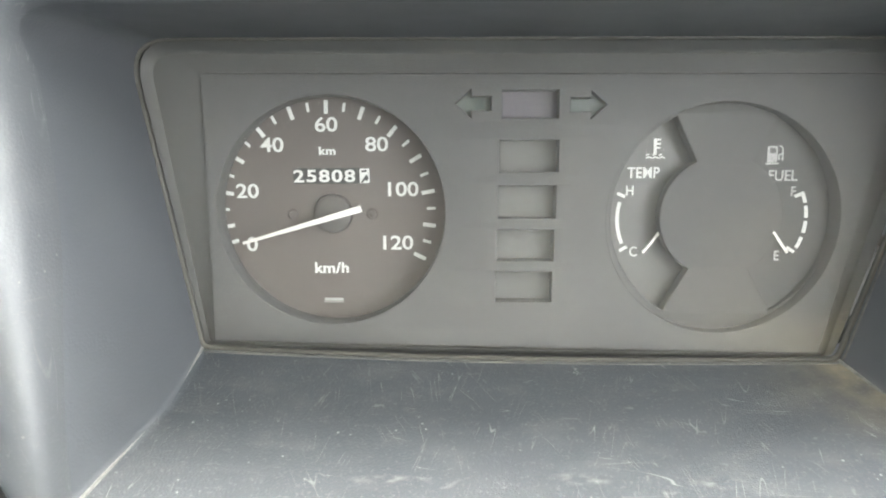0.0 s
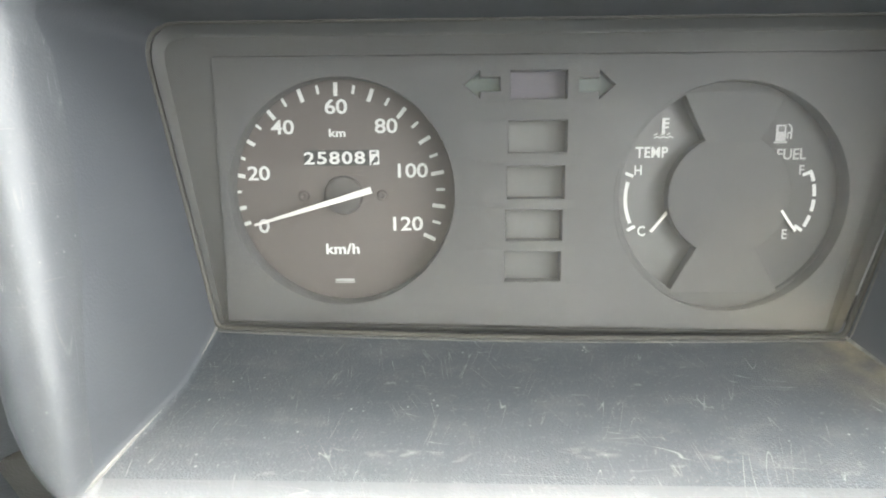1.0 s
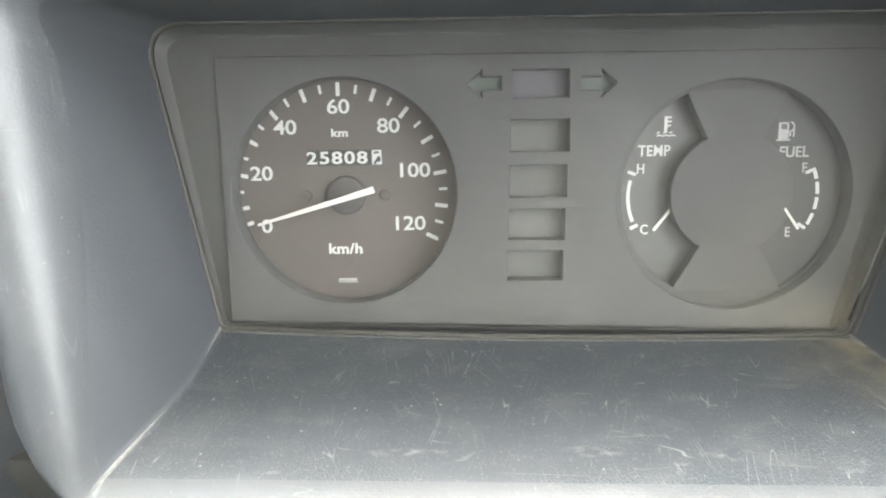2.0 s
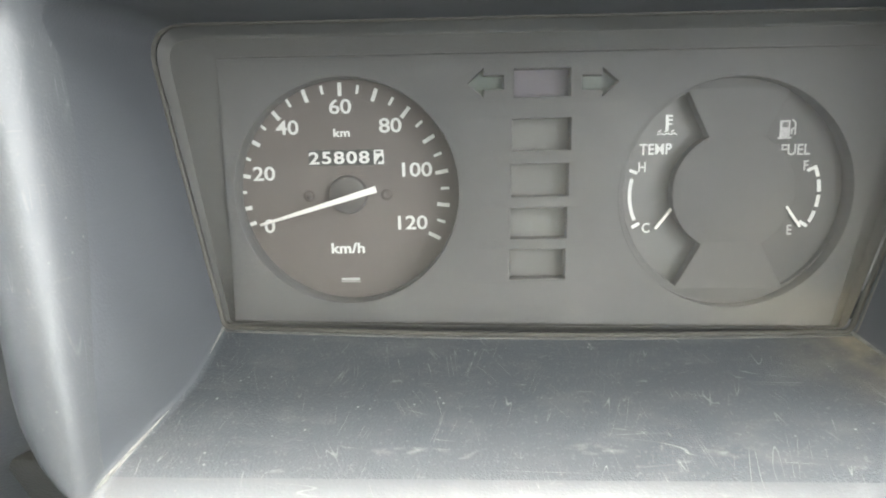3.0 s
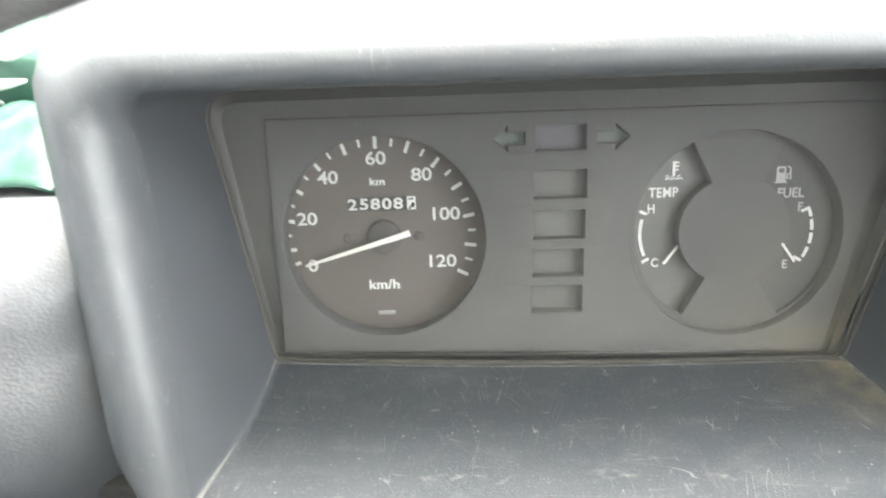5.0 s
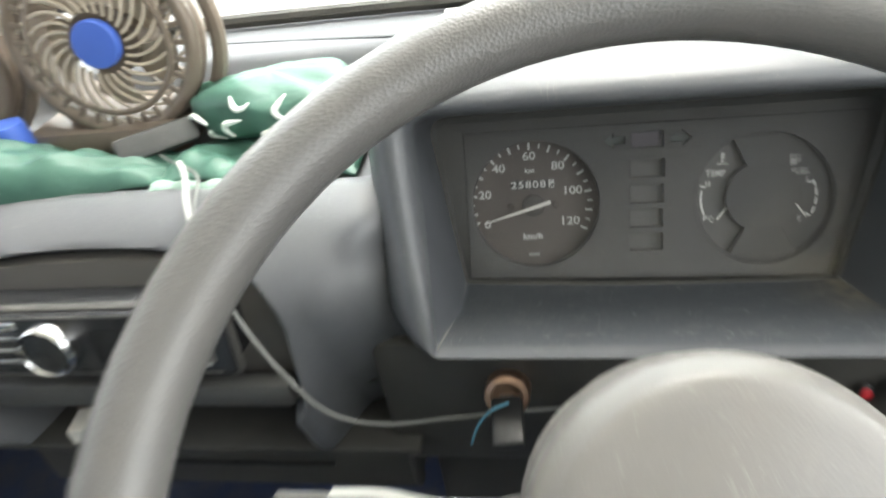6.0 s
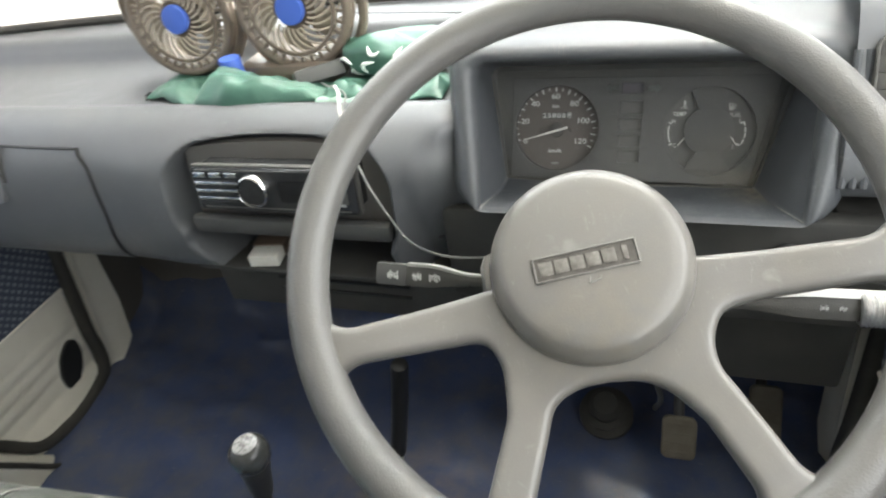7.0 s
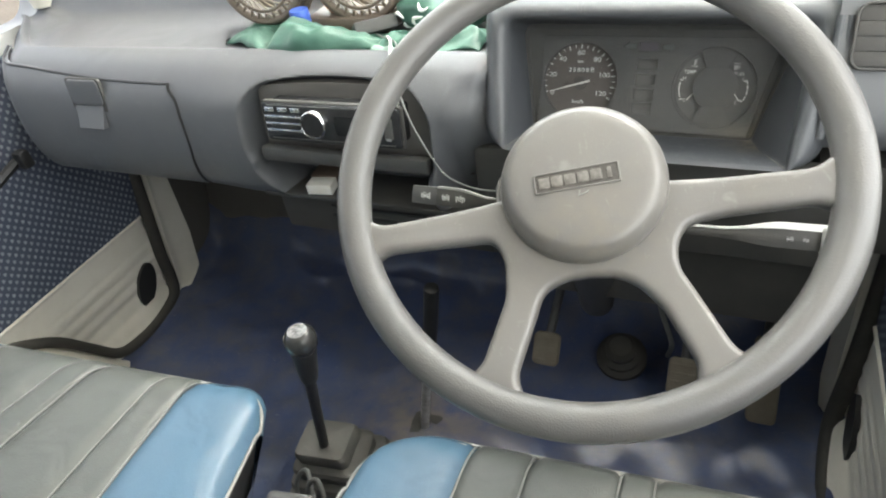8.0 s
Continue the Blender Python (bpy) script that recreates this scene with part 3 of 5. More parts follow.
def floor_point(u, v):
    p = FLOOR_PROFILE[round(v * (len(FLOOR_PROFILE) - 1))]
    x = LEFT + 0.004 + (RIGHT - LEFT - 0.008) * u
    hump = 0.055 * math.exp(-((x + 0.2) / 0.16) ** 2) * ease(0.25, -0.25, p.y)
    edge = 0.03 * ease(RIGHT - 0.05, RIGHT, x) + 0.03 * ease(LEFT + 0.05, LEFT, x)
    fold = (1 - abs(noise.noise(Vector((x * 3.2 + 1, p.y * 6.5, 7))))) ** 9
    crease = 0.006 * fold + 0.008 * noise.noise(Vector((x * 7, p.y * 7, 0))) + 0.0045 * noise.noise(Vector((x * 22, p.y * 22, 3)))
    return Vector((x, p.y, p.z + FLOOR_Z + hump + edge + crease))


tagged(part("floor", sheet(floor_point, 170, len(FLOOR_PROFILE) - 1), MAT), "navy blue vinyl floor covering, dusty and worn brown", "floor", kind="structure")


shell_panel("bulkhead_lining", solid(lambda u, v: Vector((LEFT + 0.01 + (RIGHT - LEFT - 0.02) * u, 0.222 + 0.10 * v + 0.004 * noise.noise(Vector((u * 12, v * 5, 1))), 0.085 + 0.40 * v)), lambda u, v: Vector((LEFT + 0.01 + (RIGHT - LEFT - 0.02) * u, 0.24 + 0.10 * v, 0.085 + 0.40 * v)), 30, 12), CARPET, "black felt lining of the front bulkhead", "panel")


# ---- doors and kick panels ----
def van_door(x, way, name, label):
    """Trim of a front door: ribbed beige lower panel, cloth upper panel, speaker hole, seal. way points into the cabin."""
    d = thing(name, pose(x, 0, 0), label, "door", kind="structure")

    def rib(y, z):
        k = (z - 0.02) / 0.026
        return 0.003 * max(0, abs(math.sin(math.pi * k)) - 0.25) * ease(0.0, 0.03, 0.17 - z) + 0.002

    def front(z):
        return 0.055 - 0.03 * ease(0.035, 0.0, z) - 0.03 * ease(0.06, 0.22, 0.22 - z)

    low = lambda u, v: Vector((way * (0.006 + rib(0, 0.2 * v) + 0.026 * ease(0.075, 0.0, 0.2 * v) ** 1.5), -0.8 + (front(0.2 * v) + 0.8) * u, 0.2 * v))
    part("lower_panel", solid(low, lambda u, v: Vector((way * 0.001, low(u, v).y, low(u, v).z)), 40, 64), BEIGE, d, "ribbed beige lower door panel")
    up = lambda u, v: Vector((way * (0.010 + 0.006 * math.sin(math.pi * v)), -0.8 + (0.085 + 0.8 - 0.03 * v) * u, 0.203 + 0.37 * v))
    part("upper_panel", solid(up, lambda u, v: Vector((way * 0.001, up(u, v).y, up(u, v).z)), 12, 12), DOTTED, d, "dark blue cloth with pale dots")
    part("edging", tube([(way * 0.010, -0.8, 0.202), (way * 0.010, 0.058, 0.202)], 0.004, 6), BEIGE, d)
    oval = [(way * 0.009, -0.006 + 0.031 * math.cos(a), 0.076 + 0.033 * math.sin(a) + 0.024 * math.cos(a)) for a in [2 * math.pi * i / 28 for i in range(28)]]
    inner = [(way * 0.0165, q[1], q[2]) for q in oval]
    part("speaker_hole", loft([oval, inner], caps=(True, True)), BLACK, d, "black oval speaker hole")
    part("seal", tube(curve_points([(way * 0.012, 0.112, 0.46), (way * 0.012, 0.094, 0.32), (way * 0.016, 0.066, 0.18), (way * 0.020, 0.050, 0.105), (way * 0.023, 0.044, 0.055), (way * 0.026, 0.028, 0.020), (way * 0.030, -0.020, 0.006), (way * 0.034, -0.085, 0.004), (way * 0.034, -0.140, 0.018), (way * 0.032, -0.176, 0.068), (way * 0.030, -0.213, 0.124), (way * 0.030, -0.256, 0.165), (way * 0.030, -0.31, 0.196), (way * 0.030, -0.40, 0.215)], 6), lambda t: 0.0122 - 0.0025 * ease(0.4, 0.7, t), 10), RUBBER, d, "black rubber door seal")
    crank = tube(curve_points([(way * 0.02, -0.20, 0.40), (way * 0.035, -0.16, 0.42), (way * 0.04, -0.10, 0.44)], 5), 0.008, 8)
    joined(crank, box((0.022, 0.02, 0.03), (way * 0.05, -0.10, 0.44), 0.006))
    part("window_crank", crank, BLACK, d, "black window crank")
    return d


van_door(LEFT, 1, "door_1", "passenger door with ribbed beige panel and dotted blue cloth")
van_door(RIGHT, -1, "door_2", "driver door with ribbed beige panel and black seal")
for x, way in ((LEFT, 1), (RIGHT, -1)):
    def kick_edge(u, z):
        inner = 0.030 + 0.20 * z + 0.012 * ease(0.0, 0.05, z)
        outer = 0.034 + 0.074 * ease(-0.012, 0.040, z) + 0.20 * max(0, z - 0.02) - 0.14 * max(0, z - 0.12)
        return inner + (max(outer, inner + 0.004) - inner) * u

    kick = lambda u, v, x=x, way=way: Vector((x + way * (0.026 + 0.012 * u + 0.006 * ease(0.25, 0.0, u)), kick_edge(u, -0.004 + 0.404 * v), -0.004 + 0.404 * v))
    kick_back = lambda u, v, x=x, way=way: Vector((x + way * 0.002, kick_edge(u, -0.004 + 0.404 * v), -0.004 + 0.404 * v))
    tagged(part("kick_panel", solid(kick, kick_back, 10, 30), BEIGE), "beige plastic kick panel ahead of the door", "trim panel", kind="structure")
    tagged(part("side_lining", box((0.012, 0.26, 0.46), (x + way * 0.007, 0.215, 0.22), 0.003), CARPET), "black felt lining on the side of the footwell", "panel", kind="structure")
    # the wheel arch rises behind the footwell, edged by the mat
    arch_line = curve_points([(0, -0.100, -0.030), (0, -0.148, 0.006), (0, -0.186, 0.062), (0, -0.222, 0.114), (0, -0.264, 0.152), (0, -0.318, 0.182), (0, -0.42, 0.205)], 6)
    arch_n = len(arch_line) - 1
    arch_top = lambda u, v, x=x, way=way: Vector((x + way * (0.003 + 0.074 * u), arch_line[round(v * arch_n)].y - 0.010 * ease(0.6, 1.0, u), arch_line[round(v * arch_n)].z - 0.008 * ease(0.6, 1.0, u)))
    arch_low = lambda u, v, x=x, way=way: Vector((x + way * (0.003 + 0.080 * u), arch_line[round(v * arch_n)].y - 0.10, min(-0.012, arch_line[round(v * arch_n)].z)))
    arch = thing("wheel_arch", pose(0, 0, 0), "beige painted wheel arch beside the seat", "wheel arch", kind="structure")
    part("shell", solid(arch_top, arch_low, 10, arch_n), BEIGE, arch)
    part("mat_edge", tube([arch_top(1, i / arch_n) + Vector((0, 0, 0.002)) for i in range(arch_n + 1)], 0.005, 8), RUBBER, arch, "dark edge of the floor covering")

# ---- dashboard ----
dash = thing("dashboard", pose(0, 0, 0), "grey moulded plastic dashboard with a deep parcel shelf", "dashboard")
DASH_LINE = curve_points([(0, 0.165, 0.632), (0, 0.145, 0.634), (0, 0.120, 0.635), (0, 0.102, 0.6345), (0, 0.091, 0.631), (0, 0.082, 0.621), (0, 0.071, 0.607),
                          (0, 0.052, 0.5995), (0, 0.02, 0.597), (0, -0.027, 0.5966), (0, -0.036, 0.6000), (0, -0.043, 0.6032), (0, -0.054, 0.6030), (0, -0.076, 0.5930),
                          (0, -0.094, 0.572), (0, -0.104, 0.545), (0, -0.110, 0.51), (0, -0.110, 0.475), (0, -0.102, 0.445), (0, -0.085, 0.425), (0, -0.05, 0.405), (0, 0.02, 0.395)], 9)


def box_distance(x, z, x0, z0, x1, z1, r):
    """Distance outside a rounded rectangle, below 0 inside."""
    qx, qz = abs(x - (x0 + x1) / 2) - (x1 - x0) / 2 + r, abs(z - (z0 + z1) / 2) - (z1 - z0) / 2 + r
    return math.hypot(max(qx, 0), max(qz, 0)) + min(max(qx, qz), 0) - r


SLOT = (-0.376, 0.474, -0.139, 0.574)      # radio bay
GLOVE_TOP, GLOVE_LOW = 0.584, 0.432


def glove_right(z):
    return -0.464 - 0.011 * ease(0.585, 0.50, z) - 0.016 * ease(0.54, 0.43, z) - 0.017 * ease(0.495, 0.575, z) - 0.012 * ease(0.556, 0.580, z) ** 2


def dash_point(x, s):
    p = DASH_LINE[min(len(DASH_LINE) - 1, round(s * (len(DASH_LINE) - 1)))].copy()
    p.x = x
    # the shelf ends in a raised rim at the passenger side
    end = ease(-0.80, -0.87, x)
    if p.y > -0.05:
        p.z += 0.012 * end * ease(0.10, 0.05, p.y)
    p.y += 0.10 * ease(-0.78, -0.92, x) * ease(0.1, -0.06, p.y)
    if p.z < 0.6 and p.y < -0.05:
        # the radio bay stands slightly proud, and its lower part runs further down
        bulge = ease(-0.50, -0.40, x) * ease(-0.06, -0.10, x)
        p.y -= 0.006 * bulge * ease(0.6, 0.55, p.z)
        arch = 0.012 * max(0, 1 - ((x + 0.252) / 0.125) ** 2) - 0.004
        d = box_distance(x, p.z - arch * ease(0.55, 0.58, p.z), *SLOT, 0.032)
        p.y += 0.034 * ease(0.009, -0.005, d)
        low = box_distance(x, p.z, -0.380 + 0.55 * max(0, 0.486 - p.z), 0.30, -0.148, 0.483, 0.016)
        soft = 0.009
        p.y += 0.062 * ease(soft, -0.004 - soft * 0.4, low)
        p.y += 0.014 * ease(-0.118, -0.078, x) * ease(0.598, 0.570, p.z)
        p.y += 0.040 * ease(-0.136, -0.112, x) * ease(0.575, 0.440, p.z)
    if p.y < -0.03:
        p.y += 0.013 * ease(-0.092, -0.068, x) * ease(0.520, 0.560, p.z)
    return p


DX0, DX1, DN = LEFT + 0.012, -0.060, 420
part("body", sheet(lambda u, v: dash_point(DX0 + (DX1 - DX0) * u, v), DN, len(DASH_LINE) - 1), DASH, dash, "grey moulded dashboard body")


slot_face = lambda dz: (lambda u, v: Vector((-0.240 + 0.150 * u, 0.1180 - 0.0180 * u + (0.0008 + 0.0050 * u) * (v - 0.5), 0.6358 - 0.0010 * u + dz)))
part("defroster_slot", solid(slot_face(0.0), slot_face(-0.003), 20, 2), BLACK, dash, "narrow dark defroster slot")


def dash_y(z):
    for a, b in zip(DASH_LINE[99:], DASH_LINE[100:]):
        if a.z >= z >= b.z:
            return a.y + (b.y - a.y) * (a.z - z) / max(1e-6, a.z - b.z)
    return DASH_LINE[-1].y


def glove_face(u, v):
    flat_z = GLOVE_LOW + (GLOVE_TOP - GLOVE_LOW) * v
    x = (LEFT + 0.06) + (glove_right(flat_z) - LEFT - 0.06) * u
    z = flat_z - 0.008 * ease(-0.82, -0.50, x) * v
    return Vector((x, dash_y(z) - 0.0028 + 0.10 * ease(-0.78, -0.92, x) * ease(0.1, -0.06, dash_y(z)), z + 0.012 * ease(-0.6, -0.86, x) * v))


gap = [glove_face(0.02 * i, 1.0) for i in range(51)] + [glove_face(1.0, 1 - 0.04 * i) for i in range(1, 26)]
glove = part("glovebox_door", solid(glove_face, lambda u, v: glove_face(u, v) + Vector((0, 0.009, 0)), 40, 24), DASH, dash, "grey glovebox door, closed")
part("seam", tube([q + Vector((0.0010, 0.0020, 0.0010)) for q in gap], 0.0020, 6), BLACK, dash, "dark gap round the glovebox door")
hx, hz = -0.634, 0.549
hy = dash_y(hz) - 0.0012
latch = part("latch", plate(rounded(-0.031, -0.037, 0.032, 0.036, 0.006), (), -0.004, 0.0006, 0.0004), TRAY, glove, "dark latch surround", at=Matrix.Translation((hx, hy - 0.0018, hz)) @ pose(0, 0, 0, 90 - 9, 0, 0))
part("flap", plate(rounded(-0.028, 0.0, 0.029, 0.034, 0.006), (), 0.0, 0.0026, 0.0012, 2), DASH, latch, "grey release flap")
# Shape tips the scoop upward so that it catches more light than the flap.
scoop_face = lambda u, v: Vector(((u - 0.5) * 0.052 * (0.88 + 0.12 * v), -0.030 + 0.029 * v, 0.0009 + 0.0085 * (1 - v) ** 1.2))
scoop = solid(scoop_face, lambda u, v: Vector((scoop_face(u, v).x, scoop_face(u, v).y, 0.0)), 10, 10)
part("scoop", scoop, DASH, latch, "finger scoop tipped up to catch light")

# radio bay, shelf below it and the lower console
bay_top = lambda x: 0.5715 + 0.010 * max(0, 1 - ((x + 0.252) / 0.125) ** 2)
bay_face = lambda dy: (lambda u, v: Vector((-0.363 + 0.222 * u, -0.0945 + 0.013 * v ** 1.6 + dy, 0.497 + (bay_top(-0.363 + 0.222 * u) - 0.497) * v)))
bay = part("radio_bay", solid(bay_face(0.0), bay_face(0.010), 24, 10), BAY, dash, "brownish plate in the radio bay")
part("trim_plate", box((0.225, 0.014, 0.020), (-0.252, -0.106, 0.499), 0.005), DARK, dash, "dark ledge under the radio")
for size, at in (((0.30, 0.012, 0.06), (-0.235, -0.080, 0.397)), ((0.32, 0.085, 0.007), (-0.235, -0.060, 0.432)), ((0.34, 0.008, 0.09), (-0.235, -0.018, 0.465)),
                 ((0.010, 0.06, 0.075), (-0.398, -0.052, 0.462)), ((0.006, 0.05, 0.12), (-0.088, -0.064, 0.434)), ((0.20, 0.06, 0.006), (-0.2, -0.05, 0.476))):
    part("console_panel", box(size, at, 0.003), TRAY, dash, "dark panel of the open shelf under the radio")
for z in (0.411, 0.396):
    part("vent_slot", box((0.16, 0.004, 0.004), (-0.225, -0.087, z), 0.001), BLACK, dash)
part("under_panel", box((0.376, 0.02, 0.111), (0.092, -0.080, 0.4625), 0.006), TRAY, dash, "black panel under the instruments")
part("knee_panel", box((0.36, 0.02, 0.12), (0.10, -0.050, 0.355), 0.006), TRAY, dash, "black panel under the instruments")
part("lower_duct", box((1.2, 0.12, 0.08), (-0.26, 0.15, 0.38), 0.02), DARK, dash, "black heater duct in the footwell")

# ---- hood over the instruments ----
TILT = radians(28)
FACE = Matrix(((1, 0, 0, 0), (0, math.sin(TILT), -math.cos(TILT), 0), (0, math.cos(TILT), math.sin(TILT), 0.56), (0, 0, 0, 1)))


def frame_loop(tl, tr, br, bl, n, r_top=0.012, r_low=0.003, steps=6, sag=0.0, foot=None, crown=None):
    """A rounded four-cornered loop in the tilted face, n in front of it, foot along its lower edge and crown along its upper one."""
    corners = [Vector(c) for c in (tl, tr, br, bl)]
    out = []
    for i, c in enumerate(corners):
        before, after = corners[i - 1], corners[(i + 1) % 4]
        r = r_top if i < 2 else r_low
        a, b = c + (before - c).normalized() * r, c + (after - c).normalized() * r
        for k in range(steps + 1):
            t = k / steps
            out.append(a.lerp(c, t).lerp(c.lerp(b, t), t))
        for k in range(1, 12):
            t = k / 12
            far = after + (c - after).normalized() * (r_top if (i + 1) % 4 < 2 else r_low)
            q = b.lerp(far, t)
            if i == 2:
                q.y -= sag * math.sin(math.pi * t)
            out.append(q)
    high, low = tl[1], bl[1]
    loop = []
    for q in out:
        depth = n if foot is None else foot + (n - foot) * ease(low, low + 0.7 * (high - low), q.y)
        if crown is not None:
            depth += (crown - depth) * ease(high - 0.016, high - 0.002, q.y)
        loop.append(Vector((q.x, q.y, depth)))
    return loop


hood = thing("instrument_hood", FACE, "grey plastic hood with scuffed sill round the instruments", "instrument hood")
back = frame_loop((-0.0598, 0.0500), (0.206, 0.0480), (0.174, -0.0565), (-0.041, -0.0525), 0.014, 0.015, sag=0.002)
kink = frame_loop((-0.0594, 0.0500), (0.206, 0.048), (0.182, -0.0655), (-0.0415, -0.063), 0.042)
front = frame_loop((-0.0588, 0.0478), (0.2090, 0.0458), (0.2015, -0.0765), (-0.0505, -0.0745), 0.0630, 0.014, foot=0.077, crown=0.0725)
# the lip rolls over in a soft round at the sides and slopes back above, and ends in a crisp edge below
LIP = [(0.0005, 0.0685, 0.0825, 0.0760, 0.0003, 0.003), (0.0016, 0.0735, 0.0850, 0.0788, 0.0009, 0.004), (0.0038, 0.0775, 0.0862, 0.0804, 0.0023, 0.006), (0.0070, 0.0806, 0.0866, 0.0802, 0.0051, 0.010),
       (0.0110, 0.0818, 0.0862, 0.0784, 0.0089, 0.016), (0.0154, 0.0812, 0.0835, 0.0745, 0.0140, 0.022), (0.0205, 0.0772, 0.0790, 0.0685, 0.0195, 0.028), (0.0275, 0.0640, 0.0660, 0.0570, 0.0270, 0.034)]
lips = [frame_loop((-0.0588 - d, 0.0478 + d), (0.2090 + d, 0.0458 + d), (0.2021 + e, -0.0775 - min(0.0028, 2 * d)), (-0.0505 - e, -0.0755 - min(0.0028, 2 * d)), n, 0.0145 + 0.43 * d, r_low, foot=f, crown=c) for d, n, f, c, e, r_low in LIP]
side = frame_loop((-0.0905, 0.0945), (0.2430, 0.0925), (0.2330, -0.0790), (-0.0850, -0.0770), 0.0450, 0.030, 0.036)
rear = frame_loop((-0.095, 0.122), (0.246, 0.122), (0.240, -0.076), (-0.092, -0.074), -0.060, 0.03, 0.036)
inner = loft([back, kink, front])
inner.normal_update()
sill_faces = [f for f in inner.faces if f.calc_center_median().y < -0.045 and abs(f.normal.x) < 0.6]
sill = bmesh.new()
keep = [[v.co.copy() for v in f.verts] for f in sill_faces]
bmesh.ops.delete(inner, geom=sill_faces, context="FACES")
sv = {}
for quad in keep:
    vs = []
    for co in quad:
        key = tuple(round(c, 6) for c in co)
        if key not in sv:
            sv[key] = sill.verts.new(co)
        vs.append(sv[key])
    sill.faces.new(vs)
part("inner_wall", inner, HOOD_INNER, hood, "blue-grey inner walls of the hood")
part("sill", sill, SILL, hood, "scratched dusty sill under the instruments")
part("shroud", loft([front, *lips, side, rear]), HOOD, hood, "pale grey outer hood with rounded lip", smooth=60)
seam = [p + Vector((0, 0, 0.001)) for p in back]
part("gasket", tube(seam, 0.0010, 8, closed=True), RUBBER, hood, "black rubber gasket")
seam2 = [p + Vector((0, 0, 0.0026)) for p in frame_loop((-0.0606, 0.0510), (0.2068, 0.0490), (0.1750, -0.0574), (-0.0416, -0.0534), 0.014, sag=0.002)]
part("gasket_lip", tube(seam2, 0.0005, 8, closed=True), GASKET, hood, "dusty pale lip of the gasket")
for a, b in (((-0.0415, -0.063, 0.042), (-0.0508, -0.0758, 0.0822)), ((-0.041, -0.0525, 0.016), (-0.0415, -0.063, 0.042)), ((0.182, -0.0655, 0.042), (0.2026, -0.0778, 0.0822)), ((0.174, -0.0565, 0.016), (0.182, -0.0655, 0.042))):
    part("corner_joint", tube([Vector(a).lerp(Vector(b), t) for t in (0, 0.5, 1)], 0.0007, 6), CORNER, hood, "worn pale corner edge")

# dash to the right of the hood, with a vent
SIDE_LINE = curve_points([(0, 0.115, 0.655), (0, 0.08, 0.672), (0, 0.0, 0.677), (0, -0.026, 0.674), (0, -0.043, 0.664), (0, -0.056, 0.645), (0, -0.074, 0.610), (0, -0.090, 0.575), (0, -0.093, 0.553), (0, -0.078, 0.536), (0, -0.03, 0.527), (0, 0.05, 0.52)], 5)
part("side_body", sheet(lambda u, v: SIDE_LINE[round(v * (len(SIDE_LINE) - 1))] + Vector((0.222 + (RIGHT - 0.226) * u, 0, 0)), 8, len(SIDE_LINE) - 1), DASH, dash, "grey dashboard end beside the driver door")
part("side_underside", box((0.17, 0.09, 0.10), (0.315, -0.03, 0.468), 0.01), TRAY, dash, "black lower panel beside the driver door")
for i in range(3):
    part("flute", tube([(0.2235 + 0.007 * i, -0.056 - 0.038 * (1 - k), 0.643 - 0.09 * (1 - k)) for k in (1, 0.5, 0)], 0.0032, 8), HOOD, dash, "ribbed joint beside the hood")
vent = thing("air_vent", pose(0.283, -0.0665, 0.6300, 63, 0, 0), "dark round-cornered air vent in the dashboard end", "air vent")
part("frame", plate(rounded(-0.050, -0.026, 0.050, 0.026, 0.010), [rounded(-0.048, -0.024, 0.048, 0.024, 0.008)], -0.014, 0.0035, 0.0008), TRAY, vent)
part("backing", box((0.096, 0.048, 0.004), (0, 0, -0.012)), BLACK, vent)
for i in range(4):
    part("slat", box((0.095, 0.0113, 0.0018), (0, -0.0172 + 0.0115 * i, 0.0004), 0.0003, turn=Matrix.Rotation(radians(-2), 4, "X")), TRAY, vent)

# ---- instruments ----
cluster = thing("instrument_cluster", FACE, "instrument panel with speedometer, temperature and fuel gauges", "instrument cluster")
DC, DR = (0.0036, -0.0060), 0.0397
GC, GR = (0.1364, -0.0090), 0.0396
MASK_N, DISC_N = 0.011, 0.006


def near(u, v, n=MASK_N):
    """Where a point seen on the dial plane lies on a plane n in front of it."""
    k = 1 - n / 0.226
    return 0.045 + (u - 0.045) * k, 0.010 + (v - 0.010) * k


def near_box(u0, v0, u1, v1):
    a, b = near(u0, v0), near(u1, v1)
    return [(a[0], a[1]), (b[0], a[1]), (b[0], b[1]), (a[0], b[1])]


def lifted(u, v):
    """The same sight line, met on the front of the mask instead of on the gauge disc."""
    k = (1 - MASK_N / 0.226) / (1 - DISC_N / 0.226)
    return 0.045 + (u - 0.045) * k, 0.010 + (v - 0.010) * k


MDC, MGC, MK = lifted(DC[0] - 0.0009, DC[1] - 0.0009), lifted(GC[0] + 0.0007, GC[1] - 0.0011), (1 - MASK_N / 0.226) / (1 - DISC_N / 0.226)
WINDOWS = [near_box(0.0621, 0.0249, 0.0816, 0.0344), near_box(0.0614, 0.0064, 0.0819, 0.0174), near_box(0.0610, -0.0098, 0.0812, 0.0016),
           near_box(0.0606, -0.0251, 0.0806, -0.0140), near_box(0.0602, -0.0400, 0.0802, -0.0291)]


def arrow(cx, cy, way, k=1.0):
    pts = [(-0.0058, 0.0022), (0.0008, 0.0022), (0.0008, 0.0045), (0.0060, 0.0), (0.0008, -0.0045), (0.0008, -0.0022), (-0.0058, -0.0022)]
    return [(cx + way * x * k, cy + y * k) for x, y in pts]


AL, AR = near(0.0523, 0.0300), near(0.0918, 0.0293)


